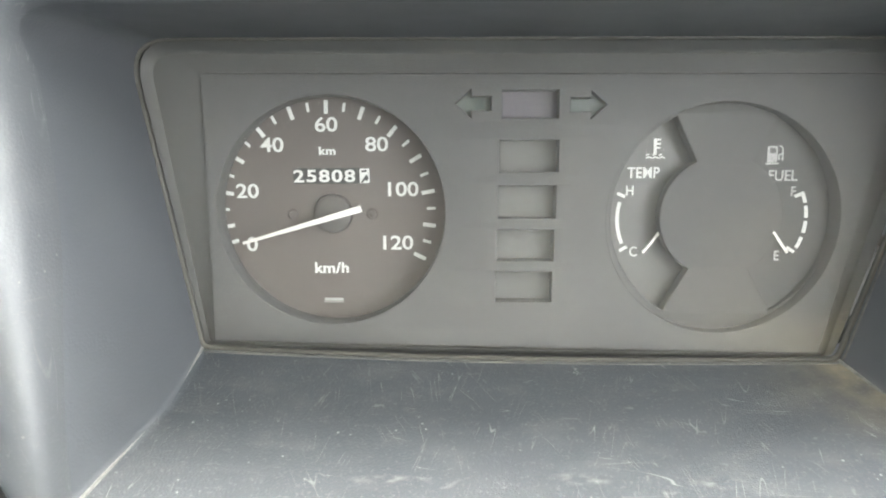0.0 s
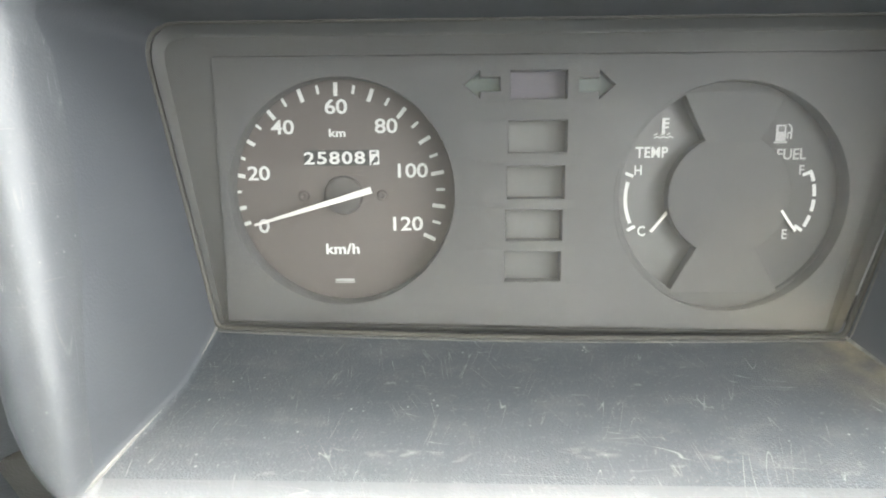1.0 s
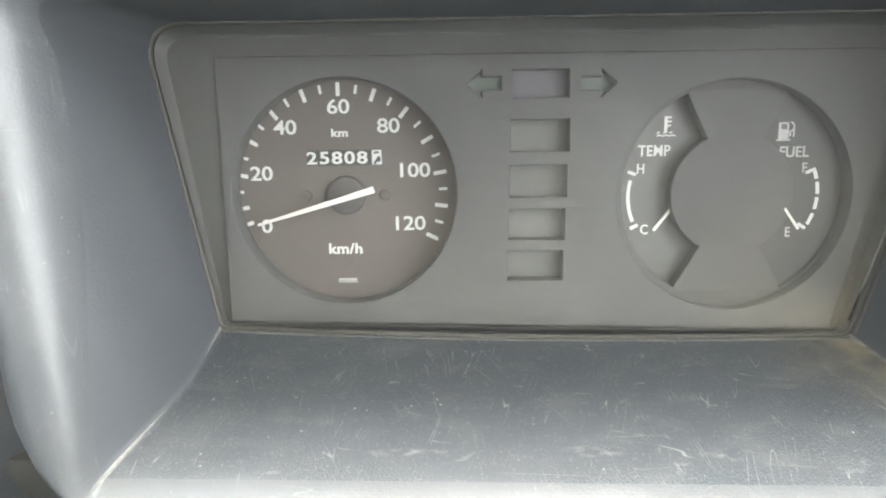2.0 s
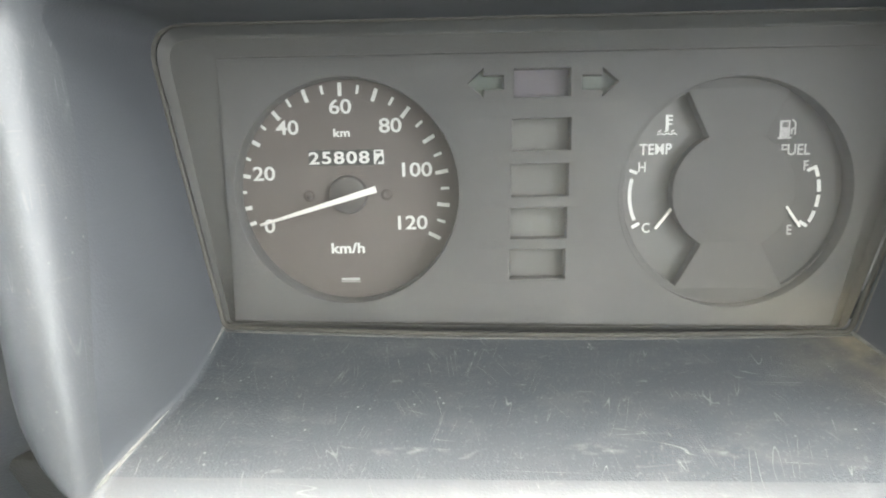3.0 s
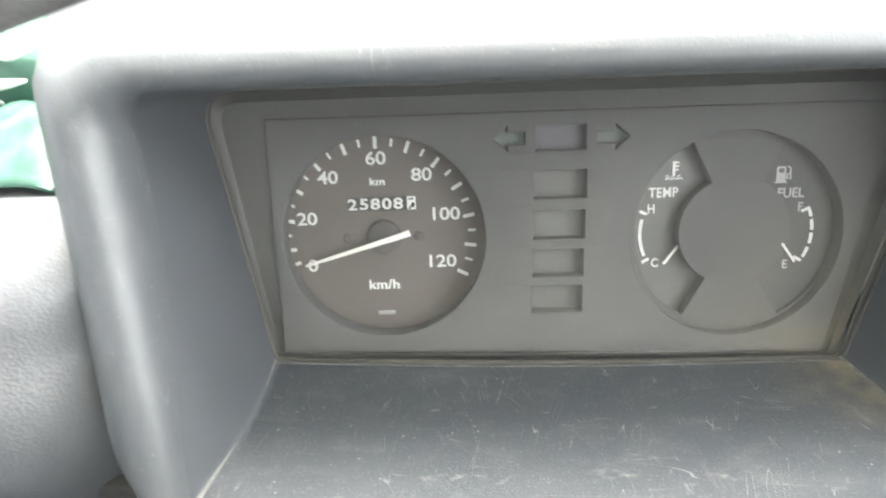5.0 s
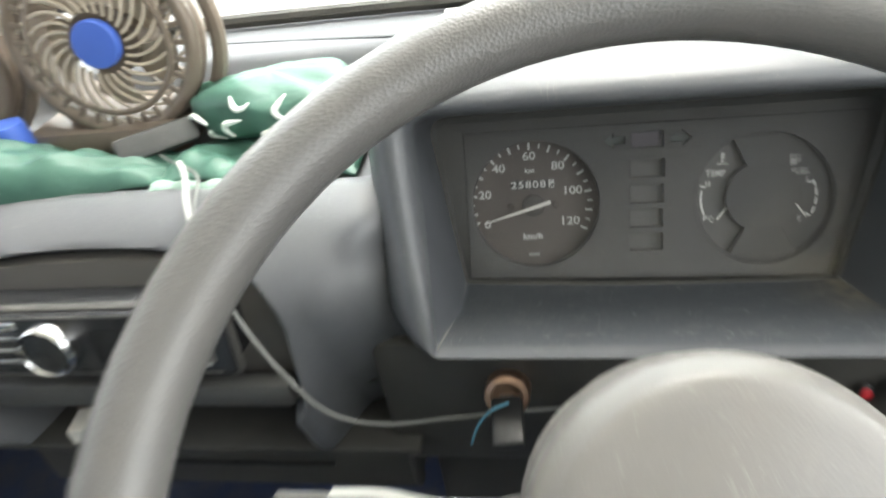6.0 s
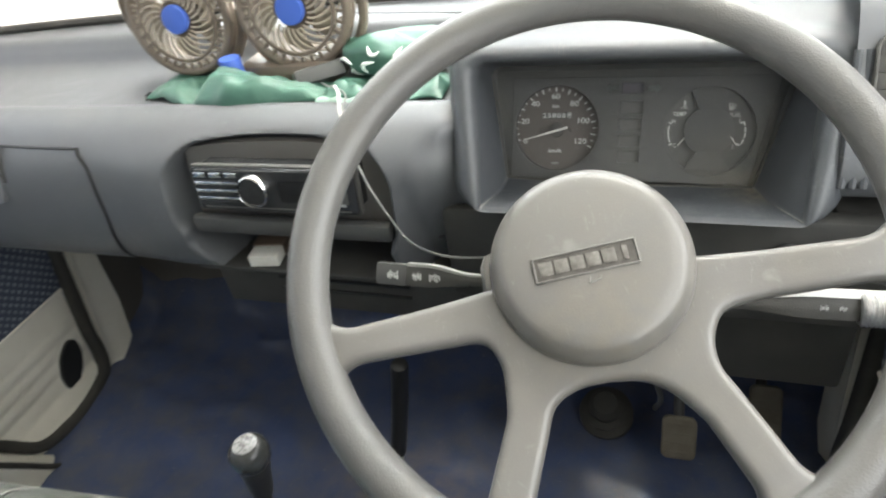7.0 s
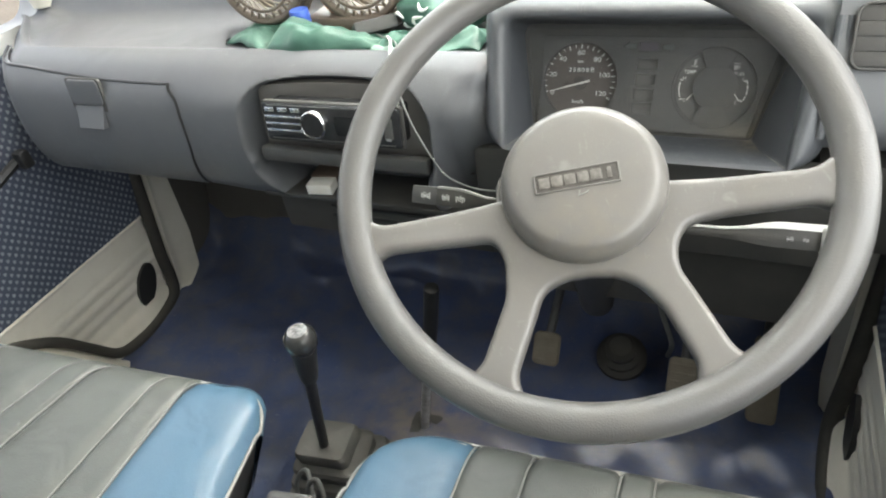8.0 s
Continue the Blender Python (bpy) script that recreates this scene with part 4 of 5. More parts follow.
def sector(a0, a1, r0, r1):
    return circle(*GC, r1, 28, a0, a1) + circle(*GC, r0, 28, a1, a0)


holes = [circle(*MDC, DR * MK, 96), *WINDOWS, arrow(*AL, -1), arrow(*AR, 1), circle(*MGC, GR * MK, 96)]
edge = [lifted(*q) for q in ((-0.0405, -0.0528), (0.1728, -0.0572), (0.194, 0.038), (-0.040, 0.040))]
part("mask", plate(edge, holes, MASK_N - 0.009, MASK_N, 0.0005), MASK, cluster, "grey mask with cut-out windows", smooth=30)
part("mask_floor", box((0.225, 0.105, 0.002), (0.066, -0.007, -0.0035)), MASK, cluster)
part("gauge_disc", plate(circle(*GC, GR + 0.004, 96), [sector(116, 240.5, 0.0208, 0.0375), sector(-61, 63, 0.0208, 0.0375)], 0.0006, DISC_N, 0.0005), MASK, cluster, "round grey gauge cover with two curved windows", smooth=30)
rim_line = lambda n, dx=0.0, dy=0.0: frame_loop(*[(x + dx * sx, y + dy * sy) for (x, y), sx, sy in zip((edge[3], edge[2], edge[1], edge[0]), (-1, 1, 1, -1), (1, 1, -1, -1))], n, 0.002, 0.002, sag=0.001)
surround = loft([rim_line(0.0103), rim_line(0.0098, 0.0003, 0.0003), frame_loop((-0.056, 0.046), (0.200, 0.044), (0.1735, -0.0570), (-0.041, -0.0526), 0.0085, 0.009, 0.002, sag=0.002), [p - Vector((0, 0, 0.002)) for p in back]])
part("surround", surround, SURROUND, cluster, "dark sloping surround of the mask")
cover = plate([(q.x, q.y) for q in frame_loop((-0.0565, 0.0462), (0.2030, 0.0442), (0.1732, -0.0560), (-0.0402, -0.0520), 0.0)], (), 0.0132, 0.0140)
part("lens", cover, LENS_COVER, cluster, "clear plastic cover with a pale film for dust and flare").visible_shadow = False

# speedometer
dial = part("speedometer_dial", plate(circle(*DC, DR + 0.005, 64), (), -0.0012, 0.0), DIAL, cluster, "brownish speedometer dial with white print")
TC, TR = (0.0006, -0.0072), 0.0386


def tick_angle(kmh):
    if kmh <= 20:
        return {0: 197.5, 10: 188.1, 15: 178.7, 20: 169.3}[kmh]
    if kmh <= 60:
        return 169.3 + (89.4 - 169.3) * (kmh - 20) / 40
    if kmh <= 100:
        return 89.4 + (10.8 - 89.4) * (kmh - 60) / 40
    return 10.8 + (-26.4 - 10.8) * (kmh - 100) / 20


for kmh in [0, 10] + list(range(15, 125, 5)):
    a, big = radians(tick_angle(kmh)), kmh % 10 == 0
    r0 = TR - (0.0046 if big else 0.0030) - (0 if big else 0.0004)
    r1 = TR - (0 if big else 0.0004)
    part("tick", plate(bar(TC[0] + r0 * math.cos(a), TC[1] + r0 * math.sin(a), TC[0] + r1 * math.cos(a), TC[1] + r1 * math.sin(a), 0.00135 if big else 0.00095), (), 0.0, 0.00025), PRINT, dial)
for text, u, v in (("0", -0.0270, -0.0188), ("20", -0.0278, 0.0002), ("40", -0.0184, 0.0163), ("60", 0.0009, 0.0232), ("80", 0.0184, 0.0163), ("100", 0.0275, 0.0006), ("120", 0.0254, -0.0184)):
    part("numeral", words(text, 0.0070, u, v, 0.0002, wide=1.2, bold=0.00009, spacing=0.98), PRINT, dial)
part("unit_mark", words("km", 0.0038, 0.0010, 0.0141, 0.0002, wide=1.25, bold=0.00012, spacing=1.1), PRINT, dial)
part("unit_mark", words("km/h", 0.0052, 0.0014, -0.0274, 0.0002, wide=1.15, bold=0.00014, spacing=1.05), PRINT, dial)
part("maker_mark", many([bar(-0.0018, -0.0399, 0.0054, -0.0399, 0.0003), bar(-0.0016, -0.0390, 0.0052, -0.0390, 0.0009)], 0.0, 0.00025), GREY_PRINT, dial, "small plain white maker's mark")
odo = part("odometer", plate(rounded(-0.0112, 0.0026, 0.0159, 0.0081, 0.0004), (), 0.0, 0.0004), BLACK, dial, "black odometer window")
for i, digit in enumerate("25808"):
    part("digit", words(digit, 0.0060, -0.0092 + i * 0.0045, 0.00535, 0.0007, wide=1.32, bold=0.00012), PRINT, odo)
part("tenths_wheel", plate(rounded(0.0123, 0.0028, 0.0157, 0.0079, 0.0003), (), 0.0004, 0.0009), PRINT, odo, "white tenths wheel between two digits")
part("tenths_mark", many([bar(0.0130, 0.0030, 0.0150, 0.0056, 0.0008), bar(0.0130, 0.0069, 0.0148, 0.0071, 0.0007), bar(0.0146, 0.0036, 0.0152, 0.0050, 0.0007)], 0.0009, 0.0011), BLACK, odo)
boss = lathe([(0.0, 0.0026), (0.0058, 0.0026), (0.0066, 0.0020), (0.0070, 0.0)], 40)
part("boss", boss, BOSS, dial, "darker round boss under the needle", at=Matrix.Translation((0.0025, -0.0079, 0.0)))
for u in (-0.0119, 0.0163):
    part("screw", lathe([(0.0, 0.0003), (0.0007, 0.0004), (0.0009, 0.0008), (0.0016, 0.0007), (0.0020, 0.0)], 20), DIAL, dial, at=Matrix.Translation((u, -0.0081, 0.0)))
part("needle", plate(bar(-0.0287, -0.0178, 0.0132, -0.0058, 0.0009, 0.0024), (), 0.0046, 0.0058, 0.0003), NEEDLE, cluster, "white speedometer needle resting at zero")

# warning lamps and arrows
for i, w in enumerate(WINDOWS):
    part("warning_lamp", box((w[1][0] - w[0][0] + 0.001, w[2][1] - w[1][1] + 0.001, 0.001), ((w[0][0] + w[1][0]) / 2, (w[0][1] + w[2][1]) / 2, 0.0045 if i else 0.0060)), LAMP_PURPLE if i == 0 else LAMP_GREY, cluster, "unlit pale purple warning lamp" if i == 0 else "unlit grey warning lamp")
for c, way in ((AL, -1), (AR, 1)):
    part("indicator_lamp", plate(arrow(*c, way, 1.1), (), -0.001, 0.0070), LAMP_GREEN, cluster, "unlit pale green indicator arrow")

# temperature and fuel gauges
gauge = part("gauge_face", plate(circle(*GC, GR + 0.002, 64), (), -0.0012, 0.0), LAMP_GREY, cluster, "grey gauge face with white print")
part("gauge_word", words("TEMP", 0.0053, 0.1112, 0.0059, 0.0002, wide=0.84, bold=0.0001, spacing=1.06), PRINT, gauge)
# Shallow mask-toned face and greyer print stand in for a washed-out reflection.
FUEL_N = 0.0048
FUEL_AT = Matrix.Translation((0.045, 0.010, FUEL_N)) @ Matrix.Diagonal((1 - FUEL_N / 0.226, 1 - FUEL_N / 0.226, 1, 1)) @ Matrix.Translation((-0.045, -0.010, 0))
fuel = part("fuel_face", plate(sector(-66, 68, 0.018, 0.0395), (), -0.001, 0.0), MASK, cluster, "shallow grey fuel gauge face with greyer print", at=FUEL_AT)
part("gauge_word", words("FUEL", 0.0053, 0.1592, 0.0047, 0.0002, wide=0.88, bold=0.00008), GREY_PRINT, fuel)
for text, u, v, mat in (("H", 0.1067, -0.0003, PRINT), ("C", 0.1086, -0.0218, PRINT), ("F", 0.1631, -0.0008, GREY_PRINT), ("E", 0.1588, -0.0233, GREY_PRINT)):
    part("gauge_letter", words(text, 0.0049, u, v, 0.0002, wide=0.85, bold=0.00006), mat, fuel if mat is GREY_PRINT else gauge)
thermo = [bar(0.1149, 0.0120, 0.1149, 0.0176, 0.0010), bar(0.1154, 0.0172, 0.1168, 0.0172, 0.0006), bar(0.1154, 0.0158, 0.1168, 0.0158, 0.0006), bar(0.1154, 0.0144, 0.1166, 0.0144, 0.0006)]
for k in range(3):
    thermo += [bar(0.1118 + 0.0022 * k, 0.0108, 0.1129 + 0.0022 * k, 0.0113, 0.0004), bar(0.1129 + 0.0022 * k, 0.0113, 0.1140 + 0.0022 * k, 0.0108, 0.0004)]
    thermo += [bar(0.1118 + 0.0022 * k, 0.0118, 0.1129 + 0.0022 * k, 0.0123, 0.0004)]
part("temperature_symbol", many(thermo, 0.0, 0.00025), PRINT, gauge)
pump = [rounded(0.1534, 0.0092, 0.1568, 0.0148, 0.0004), bar(0.1528, 0.0088, 0.1574, 0.0088, 0.0006), bar(0.1574, 0.0100, 0.1574, 0.0118, 0.0005), bar(0.1574, 0.0118, 0.1586, 0.0122, 0.0005), bar(0.1586, 0.0098, 0.1586, 0.0140, 0.0005), bar(0.1586, 0.0140, 0.1574, 0.0150, 0.0005)]
part("fuel_symbol", many(pump, 0.0, 0.00025), GREY_PRINT, fuel)
part("fuel_symbol_window", plate(rounded(0.1541, 0.0124, 0.1561, 0.0142, 0.0002), (), 0.0003, 0.0004), LAMP_GREY, fuel)


def arc_mark(cx, cy, r, a0, a1, w):
    return circle(cx, cy, r + w / 2, 14, a0, a1) + circle(cx, cy, r - w / 2, 14, a1, a0)


TCX, TCY, TRR = 0.1245, -0.0100, 0.0219
part("temperature_arc", plate(arc_mark(TCX, TCY, TRR, 165, 204, 0.0012), (), 0.0, 0.00025), PRINT, gauge)
for a in (158.5, 209):
    part("gauge_tick", plate(bar(TCX + 0.0208 * math.cos(radians(a)), TCY + 0.0208 * math.sin(radians(a)), TCX + 0.0238 * math.cos(radians(a)), TCY + 0.0238 * math.sin(radians(a)), 0.0011), (), 0.0, 0.00025), PRINT, gauge)
FCX, FCY, FRR = 0.1462, -0.0100, 0.0219
for a0, a1 in ((14, 24), (0, 11), (-14, -3), (-29, -18)):
    part("fuel_arc", plate(arc_mark(FCX, FCY, FRR, a0, a1, 0.0012), (), 0.0, 0.00025), PRINT, fuel)
for a in (23, -33):
    part("gauge_tick", plate(bar(FCX + 0.0190 * math.cos(radians(a)), FCY + 0.0190 * math.sin(radians(a)), FCX + 0.0222 * math.cos(radians(a)), FCY + 0.0222 * math.sin(radians(a)), 0.0011), (), 0.0, 0.00025), PRINT, fuel)
part("temperature_needle", plate(bar(0.1112, -0.0218, 0.1200, -0.0106, 0.0009), (), 0.0022, 0.0030), NEEDLE, cluster, "white temperature needle resting at cold")
part("fuel_needle", plate(bar(0.1595, -0.0215, 0.1544, -0.0143, 0.0008), (), 0.0056, 0.0062), NEEDLE, cluster, "white fuel needle resting at empty")

# ---- steering wheel ----
WC, WUP, WYAW, WTURN, WR = Vector((0.0580, -0.2478, 0.6020)), 54.8, 9.0, 7.2, 0.1757
WM = Matrix.Translation(WC) @ pose(0, 0, 0, 90 - WUP, 0, WYAW) @ pose(0, 0, 0, 0, 0, WTURN)
wheel = thing("steering_wheel", WM, "beige-grey four-spoke steering wheel, turned a little", "steering wheel")
rim = tube([(WR * math.cos(2 * math.pi * i / 96), WR * math.sin(2 * math.pi * i / 96), 0) for i in range(96)], 0.0136, 18, closed=True)
part("rim", rim, RIM, wheel, "grained beige-grey rim")


def spoke_edge(a, b, w_in, w_out, way, u):
    """Point u of the way along one edge of an arm, flaring where it meets the rim."""
    a, b = Vector(a), Vector(b)
    side = Vector((a.y - b.y, b.x - a.x)).normalized() * way
    w = w_in + (w_out - w_in) * u + 0.024 * ease(0.74, 1.0, u) ** 2.2
    q = a.lerp(b, u) + side * w / 2
    return q.x, q.y


SIDE_ARM, LOW_ARM = ((0.050, -0.0245), (0.170, -0.0290), 0.030, 0.0235), ((0.037, -0.050), (0.0815, -0.153), 0.023, 0.0255)


def half_outline(side_arm, low_arm):
    """Edge of one half of the arms, from the foot of the hub round both arms up to the pad."""
    out = [(q.x, q.y) for q in curve_points([(0.0, -0.0755, 0), (0.018, -0.0775, 0), (0.033, -0.0862, 0), (*spoke_edge(*low_arm, -1, 0.47), 0)], 5)][:-1]
    out += [spoke_edge(*low_arm, -1, 0.47 + 0.025 * i) for i in range(21)]
    out += [spoke_edge(*low_arm, 1, 0.97 - 0.025 * i) for i in range(23)]
    out += [(q.x, q.y) for q in curve_points([(*spoke_edge(*low_arm, 1, 0.40), 0), (0.0605, -0.0735, 0), (0.0615, -0.0575, 0), (0.0710, -0.0440, 0), (*spoke_edge(*side_arm, -1, 0.38), 0)], 5)][1:-1]
    out += [spoke_edge(*side_arm, -1, 0.38 + 0.0268 * i) for i in range(23)]
    out += [spoke_edge(*side_arm, 1, 0.97 - 0.0303 * i) for i in range(33)]
    return out + [(0.030, 0.0)]


half = half_outline(SIDE_ARM, LOW_ARM)
other = half_outline(((0.050, -0.0255), (0.170, -0.0385), 0.030, 0.0205), ((0.034, -0.051), (0.0730, -0.156), 0.0245, 0.0255))
spider = plate(half + [(-x, y) for x, y in other[:0:-1]], (), -0.0215, -0.0058, 0.0052, 3)
bmesh.ops.triangulate(spider, faces=spider.faces)
for _ in range(5):
    flat = [f for f in spider.faces if abs(f.normal.z) > 0.99]
    bmesh.ops.beautify_fill(spider, faces=flat, edges=[e for e in spider.edges if all(abs(f.normal.z) > 0.99 for f in e.link_faces)])
    bmesh.ops.subdivide_edges(spider, edges=[e for e in spider.edges if e.calc_length() > 0.0055], cuts=1)
    bmesh.ops.triangulate(spider, faces=spider.faces)
    spider.normal_update()
for q in spider.verts:
    q.co.z += 0.0095 * ease(0.085, 0.165, math.hypot(q.co.x, q.co.y))
part("spider", spider, WHEEL, wheel, "four flat arms moulded in one piece", smooth=50)
pad_profile = [(0.0605, -0.030), (0.0612, -0.012), (0.0611, -0.005), (0.0604, -0.001), (0.0590, 0.0022), (0.0566, 0.0052), (0.0544, 0.0076), (0.0526, 0.0090), (0.0500, 0.0099), (0.0440, 0.0106), (0.0260, 0.0118), (0.0, 0.0124)]
pad = part("horn_pad", lathe([(r * 0.985, z) for r, z in pad_profile], 72), WHEEL, wheel, "round beige horn pad with recessed badge", smooth=50, at=pose(0.0, -0.007, 0))
BADGE = Matrix.Translation((-0.0035, -0.002, 0)) @ pose(0, 0, 0, 0, 0, 4)
badge = plate(rounded(-0.0300, -0.0076, 0.0300, 0.0076, 0.001), [rounded(-0.0288, -0.0065, 0.0288, 0.0065, 0.0006)], 0.0108, 0.0131, 0.0004)
part("badge_frame", badge, WHEEL, pad, at=BADGE)
part("badge_floor", plate(rounded(-0.0286, -0.0064, 0.0286, 0.0064, 0.0006), (), 0.0112, 0.0124), RECESS, pad, "badge floor, darkened for the recess shade", at=BADGE)
for i in range(6):
    x, w = -0.0228 + i * 0.0091, 0.0078 if i < 5 else 0.0030
    part("badge_bar", plate(bar(x - w / 2, 0.0, x + w / 2, 0.0, 0.0082), (), 0.0123, 0.0131, 0.0003), BADGE_TOP, pad, "plain raised block of the badge", at=BADGE)
part("horn_symbol", many([bar(-0.003, -0.0155, -0.002, -0.0115, 0.0006), bar(-0.002, -0.0150, 0.003, -0.0135, 0.0005), bar(0.003, -0.0135, 0.004, -0.0120, 0.0005)], 0.0120, 0.0130), PIPING, pad)

# column, its cover and the stalks
col = thing("steering_column", WM, "steering column with beige cover under the wheel", "steering column")
cover = bmesh.new()
joined(cover, lathe([(0, -0.018), (0.052, -0.018), (0.056, -0.026), (0.056, -0.062), (0.046, -0.075), (0, -0.075)], 40))
part("cover", cover, WHEEL, col, "beige column cover")
shaft = lathe([(0, -0.07), (0.038, -0.07), (0.042, -0.09), (0.042, -0.19), (0.026, -0.21), (0.024, -0.50), (0, -0.50)], 32)
part("shaft", shaft, DARK, col, "dark column tube")


def stalk(name, tip, root, label, turn_mark, crown=0.0022, pale=None):
    """Flat lever that widens to a paddle, with white marks on the paddle."""
    tip, root = Vector(tip), Vector(root)
    along = (tip - root).normalized()
    tall = Vector((0, 0.55, 0.83))
    up = (tall - along * along.dot(tall)).normalized()
    out = along.cross(up)
    m = Matrix((along, up, out)).transposed().to_4x4()
    m.translation = root
    length = (tip - root).length
    ob = thing(name, m, label, "control stalk")
    wide = lambda u: 0.0038 + 0.0042 * ease(0.25, 0.6, u)
    f = lambda top: (lambda u, v: Vector((length * u, (v - 0.5) * 2 * wide(u), (0.0045 if top else -0.0045) * (0.75 + 0.25 * math.sin(math.pi * v)))))
    part("lever", solid(f(True), f(False), 24, 6), TRAY, ob, "dark flat lever", smooth=50)
    reach = 0.74 if pale is None else 0.97
    edge = lambda top: (lambda u, v: Vector((length * (0.02 + reach * u), wide(0.02 + reach * u) - 0.0005 + (0.0016 + (crown - 0.0016) * ease(0.35, 0.6, u)) * v, (0.0047 if top else -0.0047))))
    # On the light stalk this edge carries the painted glare.
    part("pale_edge", solid(edge(True), edge(False), 20, 2), pale or PIPING, ob, "pale upper edge")
    high = 0.0046 if turn_mark > 0 else -0.0052
    if pale is None:
        grip = lambda top: (lambda u, v: Vector((length * (0.77 + 0.235 * u), (v - 0.5) * 2.06 * wide(1.0), (0.0049 if top else -0.0049) * (0.75 + 0.25 * math.sin(math.pi * v)))))
        part("end_cap", solid(grip(True), grip(False), 4, 6), LAMP_GREY, ob, "pale worn end of the lever", smooth=50)
    for k, u in enumerate((0.87, 0.68, 0.53) if pale is None else (0.64, 0.72)):
        x, g = length * u, 0.72 if pale is None else 0.42
        icon = [bar(x + g * (-0.0052 + 0.0026 * i), g * (-0.0045 + 0.001 * ((i + k) % 3)), x + g * (-0.0046 + 0.0026 * i), g * (0.0046 - 0.0012 * ((i * 2 + k) % 3)), 0.0013 * g) for i in range(5 if k != 1 else 4)]
        part("symbol", many(icon + [bar(x - 0.005 * g, 0.002 * g * (k - 1), x + 0.005 * g, 0.001 * g * k, 0.0012 * g)], 0.0, 0.0006), PRINT if pale is None else GREY_PRINT, ob, at=pose(0, 0, high))
    return ob


stalk("wiper_stalk", (-0.109, -0.2035, 0.5332), (-0.010, -0.1985, 0.5272), "dark flat wiper stalk with worn white symbols", -1)
light_stalk = stalk("light_stalk", (0.262, -0.175, 0.5085), (0.115, -0.175, 0.5040), "dark indicator stalk with ribbed end and painted glare on top", 1, 0.0052, STALK_GLARE)
ribs = [(0.0, 0.116)] + [(0.0125 if i % 2 else 0.0108, 0.116 + 0.0028 * (i // 2 + i % 2 * 0.6)) for i in range(24)] + [(0.0, 0.152)]
part("ribbed_end", lathe(ribs, 24), STEEL, light_stalk, "ribbed silvery end", at=pose(0, 0, 0, 0, 90, 0), smooth=20)
housing = part("stalk_housing", box((0.046, 0.05, 0.060), (-0.046, -0.004, -0.060), 0.010), WHEEL, col, "beige stalk housing")

# ---- ignition lock, lighter, small lamp ----
lock = thing("ignition_lock", pose(-0.016, -0.096, 0.485, 62, 0, 0), "ignition lock with brassy collar and key", "ignition lock")
part("barrel", lathe([(0.0135, -0.02), (0.0135, 0.006), (0.0125, 0.009), (0.0095, 0.010), (0.0085, 0.007), (0, 0.007)], 32), COPPER, lock, "brassy metal collar")
part("key_slot", box((0.008, 0.0022, 0.001), (0, 0, 0.0076)), BLACK, lock)
part("key", box((0.008, 0.0018, 0.010), (0, 0, 0.011), 0.0006), STEEL, lock, "steel key")
part("key_head", box((0.018, 0.008, 0.030), (0, 0, 0.0), 0.003), BLACK, lock, "black plastic key head", at=pose(0.001, -0.008, 0.0245, 38, 0, 6))
part("key_mark", many([bar(-0.003, -0.004, 0.001, 0.004, 0.0012), bar(0.001, 0.004, 0.003, -0.003, 0.0012)], 0.0, 0.0006), PRINT, lock, at=pose(0.001, -0.0155, 0.0285, 90 + 38, 0, 0))
part("wire_loop", tube(curve_points([(-0.021, -0.026, 0.014), (-0.016, -0.012, 0.022), (-0.008, -0.001, 0.026), (0.002, 0.003, 0.024)], 6), 0.0008, 6), WIRE_BLUE, lock, "thin blue wire through the key")
lighter = thing("lighter_knob", pose(0.199, -0.099, 0.489, 70, 0, 0), "small chromed pull knob under the instruments", "knob")
part("collar", lathe([(0.011, -0.004), (0.011, 0.002), (0.009, 0.003), (0, 0.003)], 24), DARK, lighter)
part("knob", lathe([(0.004, 0.0), (0.004, 0.006), (0.0075, 0.008), (0.0078, 0.013), (0.006, 0.0155), (0, 0.016)], 24), CHROME, lighter, "worn chrome knob")
lamp = thing("pilot_lamp", pose(0.176, -0.095, 0.482, 70, 0, 0), "tiny red pilot lamp in the black panel", "pilot lamp")
part("bezel", lathe([(0.0048, -0.003), (0.0048, 0.001), (0.0035, 0.0015), (0.0034, 0.0)], 20), BLACK, lamp)
part("lens", lathe([(0.0034, 0.0), (0.003, 0.002), (0.0, 0.003)], 20), RED, lamp, "red lens")

# ---- car radio ----
radio = thing("car_radio", pose(-0.2500, -0.110, 0.5475, 90 - 8, 0, 0), "black car radio with silver keys and round knob", "car radio")
part("case", box((0.170, 0.042, 0.05), (0, 0, -0.026), 0.003), RADIO, radio)
part("faceplate", plate(rounded(-0.0875, -0.0225, 0.0875, 0.0215, 0.004), (), -0.002, 0.006, 0.0015), RADIO, radio, "glossy black faceplate")
part("trim", plate(rounded(-0.0895, -0.0245, 0.0895, 0.0235, 0.004), [rounded(-0.087, -0.022, 0.087, 0.021, 0.0035)], -0.003, 0.0035, 0.0008), TRAY, radio)
part("display", plate(rounded(0.008, -0.012, 0.060, 0.010, 0.002), (), 0.006, 0.0066), SCREEN, radio, "dark display")
for i in range(3):
    part("key", box((0.013, 0.0055, 0.003), (-0.076 + 0.0175 * i, 0.0150, 0.007), 0.001), CHROME, radio, "silver key")
for v in (0.0065, -0.0015, -0.0095):
    part("key_strip", box((0.056, 0.0028, 0.0025), (-0.057, v, 0.0068), 0.0008), CHROME, radio, "silver key strip")
for v in (0.0025, -0.0055, -0.0140):
    part("key_bar", box((0.054, 0.0042, 0.0022), (-0.057, v, 0.0064), 0.0008), RADIO, radio)
